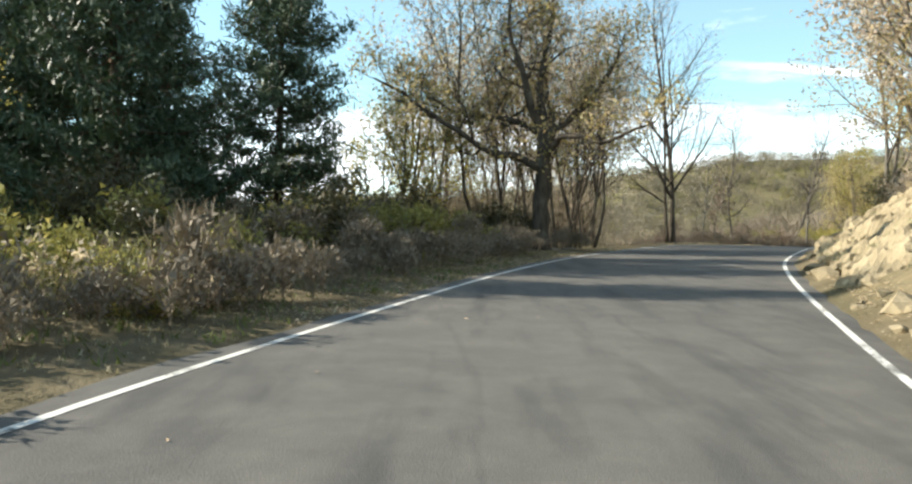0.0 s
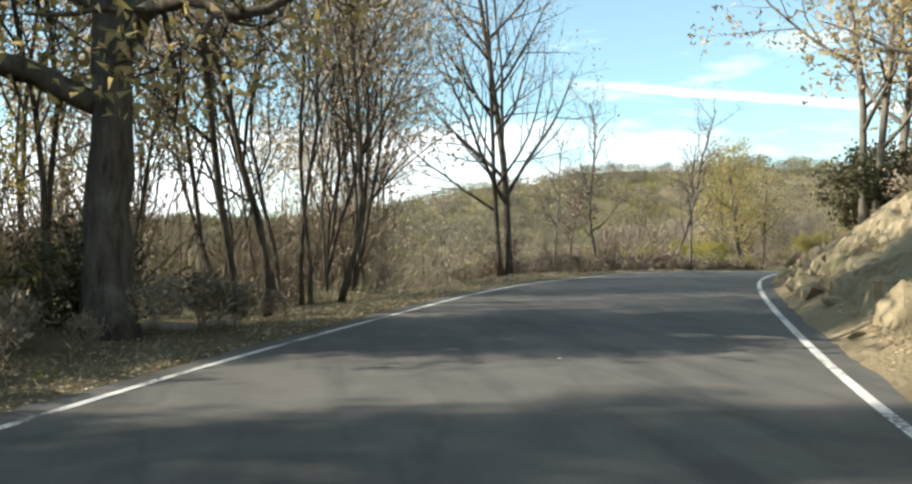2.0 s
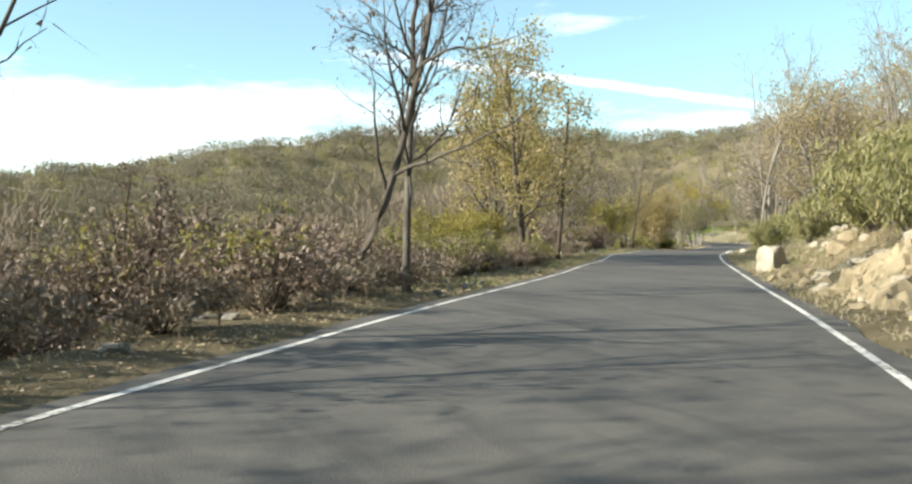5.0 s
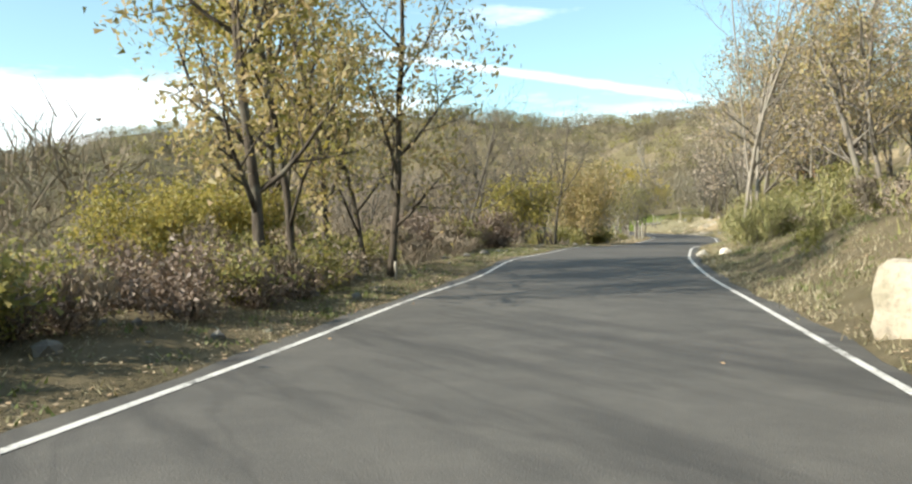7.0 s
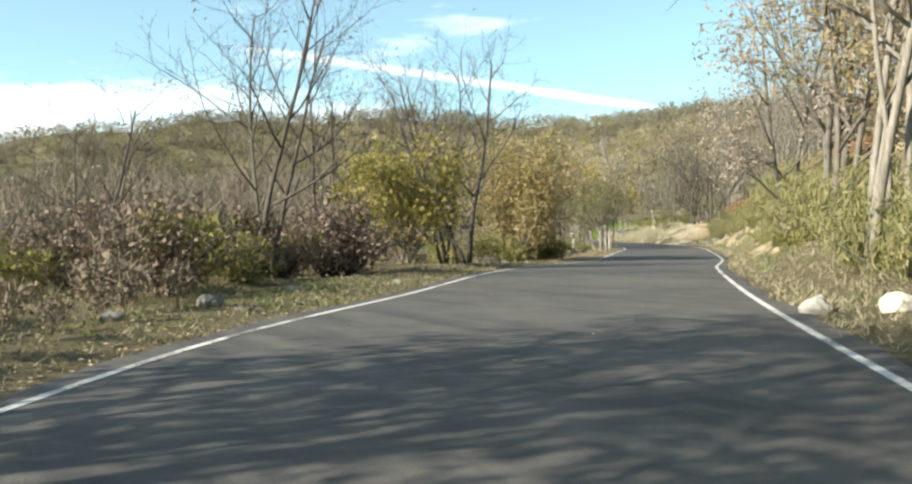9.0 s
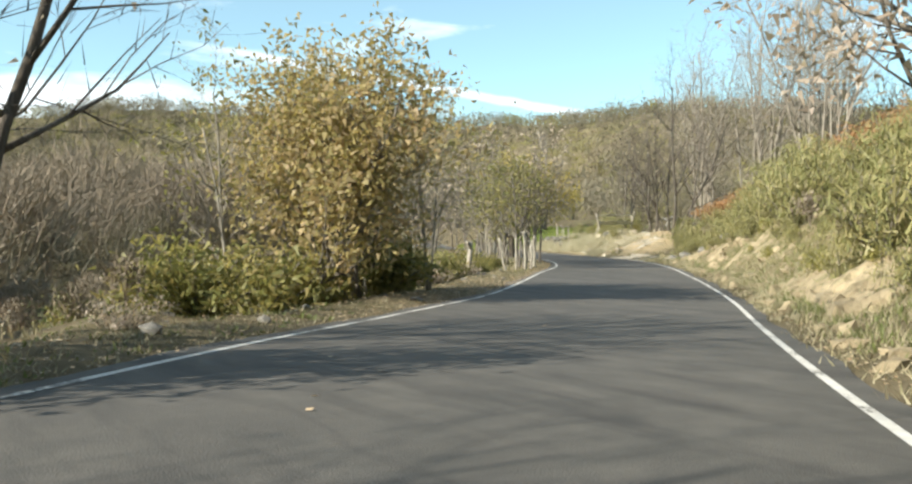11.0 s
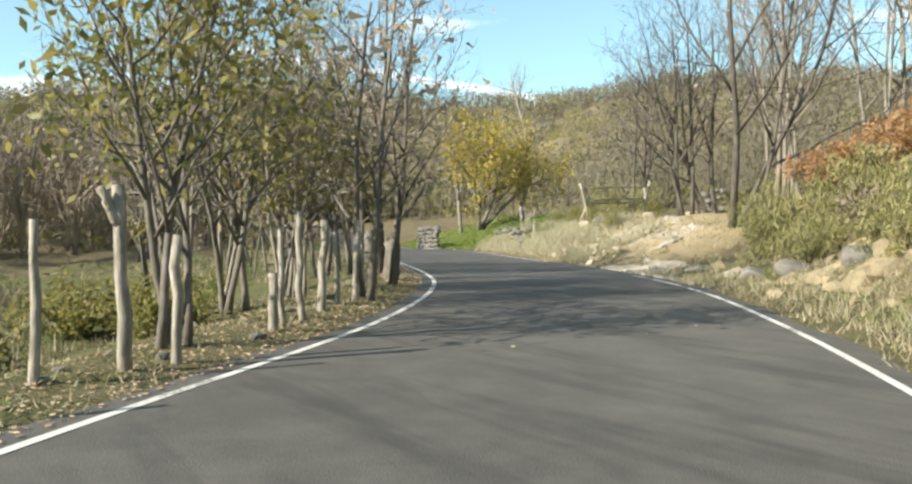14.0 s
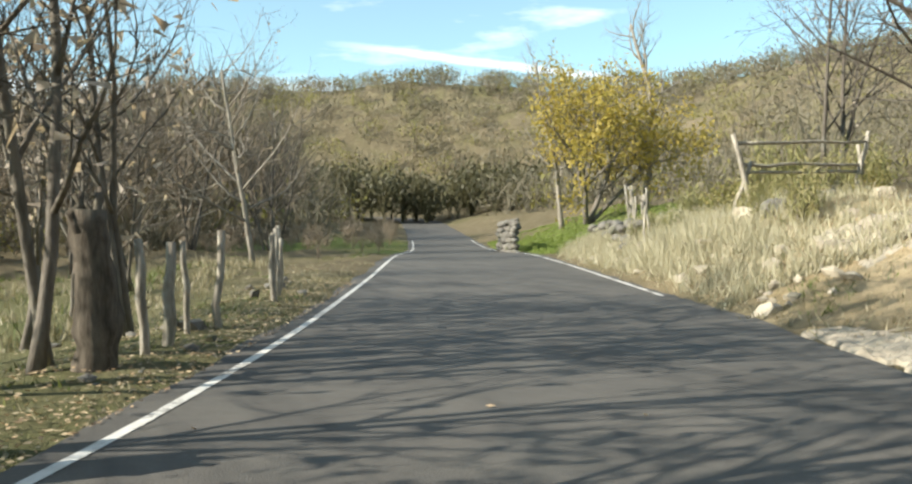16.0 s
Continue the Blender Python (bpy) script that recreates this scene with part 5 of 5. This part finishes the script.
def verge(name, label, mat, n, s0, s1, o0, o1, h, seed, tuft=9, wide=.012, category="grass", lie=.38):
    """Tufts of thin blades along the road."""
    r = np.random.default_rng(seed)
    k = n // tuft
    c = max(3, k // 14)                                     # tufts gather in patches
    cs, co, who = r.uniform(s0, s1, c), r.uniform(0, 1, c) ** 1.3, r.integers(0, c, k)
    st, of = (cs[who] + r.normal(0, 1.5, k)).clip(s0, s1), np.abs(co[who] + r.normal(0, .45, k) / max(1.5, abs(o1 - o0)))
    sgn = np.sign(o0)
    off = sgn * (along(st, LINE[:, 3]) + .25) + (o0 - sgn * 3.0) + (o1 - o0) * of
    x, y = along(st, LINE[:, 0]) + along(st, RIGHT[:, 0]) * off, along(st, LINE[:, 1]) + along(st, RIGHT[:, 1]) * off
    x, y = np.repeat(x, tuft) + r.normal(0, .09, k * tuft), np.repeat(y, tuft) + r.normal(0, .09, k * tuft)
    z = land(x, y)
    p = np.stack([x, y, z], 1)
    hh = h * r.uniform(.4, 1.3, (len(p), 1)) * np.repeat(r.uniform(.6, 1.3, (k, 1)), tuft, 0)
    d = unit(np.concatenate([r.normal(0, lie, (len(p), 2)), np.ones((len(p), 1))], 1))
    w = unit(np.concatenate([r.normal(0, 1, (len(p), 2)), np.zeros((len(p), 1))], 1)) * wide * r.uniform(.7, 1.6, (len(p), 1))
    S = Soup()
    S.tris(np.stack([p - w, p + w, p + d * hh], 1))
    thing(name, label, category, kind="stuff", mesh=S.mesh(name, mat))


def litter(label, n, s0, s1, o0, o1, seed, size=.06):
    r = np.random.default_rng(seed)
    st, off = r.uniform(s0, s1, n), o0 + (o1 - o0) * r.uniform(0, 1, n) ** 1.5
    x, y = along(st, LINE[:, 0]) + along(st, RIGHT[:, 0]) * off, along(st, LINE[:, 1]) + along(st, RIGHT[:, 1]) * off
    on_road = np.abs(off) < along(st, LINE[:, 3]) + .2
    z = np.where(on_road, along(st, LINE[:, 2]) + .012, land(x, y) + .02)
    q = leaf_quads(r, np.zeros((n, 3)), size, 0, 1.4, 0)
    q[..., 2] *= .28
    S = Soup()
    S.quads(q + np.stack([x, y, z], 1)[:, None])
    thing("fallen_leaves", label, "leaves", kind="stuff", mesh=S.mesh("fallen_leaves", LITTER))


verge("dry_grass", "short dry grass on the verge", GRASS_DRY, 34000, -4, 167, -3.0, -6.4, .08, 1, 7, .008, lie=.95)
verge("dry_grass", "short dry grass on the bank", GRASS_DRY, 48000, 40, 166, 3.0, 7.5, .13, 2, 8, .010, lie=.8)
verge("green_grass", "dull green grass on the bank", GRASS_GREEN, 12000, 70, 160, 3.4, 7.5, .12, 33, 9, .010, lie=.6)
verge("dry_grass", "dry grass tufts on the rock face", GRASS_DRY, 9000, 8, 45, 3.4, 8.0, .2, 34, 14, .008, lie=.5)
verge("dry_grass", "dry tufts growing on the crumbling bank", GRASS_DRY, 26000, 110, 148, 3.2, 6.5, .17, 35, 14, .008, lie=.6)
verge("green_grass", "olive grass tufts on the crumbling bank", GRASS_GREEN, 12000, 110, 148, 3.4, 6.5, .16, 36, 14, .008, lie=.6)
verge("green_grass", "green grass on the verge", GRASS_GREEN, 4000, -2, 24, -3.1, -7.0, .10, 3, lie=.7)
verge("green_grass", "sparse green grass on the verge", GRASS_GREEN, 9000, 62, 112, -3.1, -6.0, .07, 31, lie=.9)
verge("green_grass", "green grass on the field's edge", GRASS_GREEN, 3000, 112, 175, -3.4, -8.0, .08, 32, lie=.8)
verge("dry_grass", "tall pale grass over the old wall", GRASS_PALE, 30000, 154, 169, 3.1, 6.0, .34, 4, 12, .008, lie=.45)
verge("green_grass", "green meadow grass", MEADOW, 60000, 168, 196, 3.3, 15, .11, 5, 9, .022)
litter("pale fallen leaves lying along the verge", 14000, 8, 62, -3.0, -6.5, 6, .036)
litter("pale fallen leaves lying along the verge", 10000, 60, 155, -2.9, -5.6, 7, .036)
litter("brown leaves on the field verge", 9000, 120, 160, -2.7, -5.0, 17, .036)
litter("golden leaves strewn over the bank", 9000, 10, 46, 3.2, 7.5, 18, .04)
litter("fallen leaves under the bank", 9000, 0, 150, 3.0, 5.5, 8, .036)
litter("a few leaves blown on the asphalt", 90, 0, 150, -2.6, 2.6, 9, .04)

verge("field_grass", "dull green rough grass in the field", GRASS_GREEN, 24000, 118, 168, -7.5, -24, .22, 11, 9, .016)
verge("field_grass", "withered rough grass in the field", GRASS_DRY, 13000, 112, 168, -6.0, -26, .26, 12, 9, .014)
verge("dry_grass", "withered grass down the slope", GRASS_DRY, 26000, 26, 110, -6.0, -14, .28, 13, 9, .012)


def rubble(label, mat, n, s0, s1, o0, o1, k0, k1, seed):
    """Loose small stones, joined."""
    r = np.random.default_rng(seed)
    bm = bmesh.new()
    bmesh.ops.create_icosphere(bm, subdivisions=1, radius=1)
    v0, f0 = np.array([v.co[:] for v in bm.verts]), [[v.index for v in f.verts] for f in bm.faces]
    bm.free()
    S = Soup()
    p = np.array([spot(r.uniform(s0, s1), o0 + (o1 - o0) * r.uniform() ** 1.3) for _ in range(n)])
    z = land(p[:, 0], p[:, 1])
    for i in range(n):
        k = r.uniform(k0, k1) ** 1.5
        v = v0 * (1 + r.normal(0, .27, (len(v0), 1))) * r.uniform(.5, 1.25, 3) * (1, 1, .7) * k
        a = r.uniform(0, 6.28)
        v = np.stack([v[:, 0] * math.cos(a) - v[:, 1] * math.sin(a), v[:, 0] * math.sin(a) + v[:, 1] * math.cos(a), v[:, 2]], 1)
        S.add(v + (p[i, 0], p[i, 1], z[i] + k * .15), f0)
    thing("rubble", label, "stones", kind="stuff", mesh=S.mesh("rubble", mat))


rubble("loose tan stones fallen from the bank", ROCK_TAN, 220, 108, 148, 3.1, 6.0, .1, .36, 1)
rubble("loose tan stones fallen from the bank", ROCK_TAN, 260, 8, 44, 3.1, 6.0, .1, .4, 2)
rubble("loose weathered stones on the bank", ROCK_TAN, 150, 48, 76, 3.1, 7.0, .1, .36, 3)
rubble("pale stones half sunk in the grassy verge", ROCK_PALE, 130, 153, 169, 3.0, 5.6, .12, .32, 5)
rubble("angular sandstone lumps on the bank", ROCK_PALE, 150, 47, 66, 3.3, 6.6, .12, .4, 6)
rubble("small stones along the verge", ROCK_GREY, 220, 30, 160, -3.2, -5.5, .08, .28, 4)


def log(x, y, length, rad, turn, label):
    s = Soup()
    pole(s, (-length / 2, 0, 0), (length / 2, 0, .05), rad, rad * .7, 77)
    ob = thing("fallen_log", label, "log", mesh=s.mesh("fallen_log", WOOD_GREY, True))
    ob.matrix_basis = pose(x, y, land1(x, y) + rad * .7, 0, 0, turn)


log(3.4, 28.0, 1.4, .07, 10, "pale fallen log at the foot of the oak")
log(89.7, 129.5, 2.2, .05, 50, "bleached branch lying by the road")
fence_post(36.7, 72.2, .35, .035, (0, 0), "short white marker stake on the verge", seed=90)
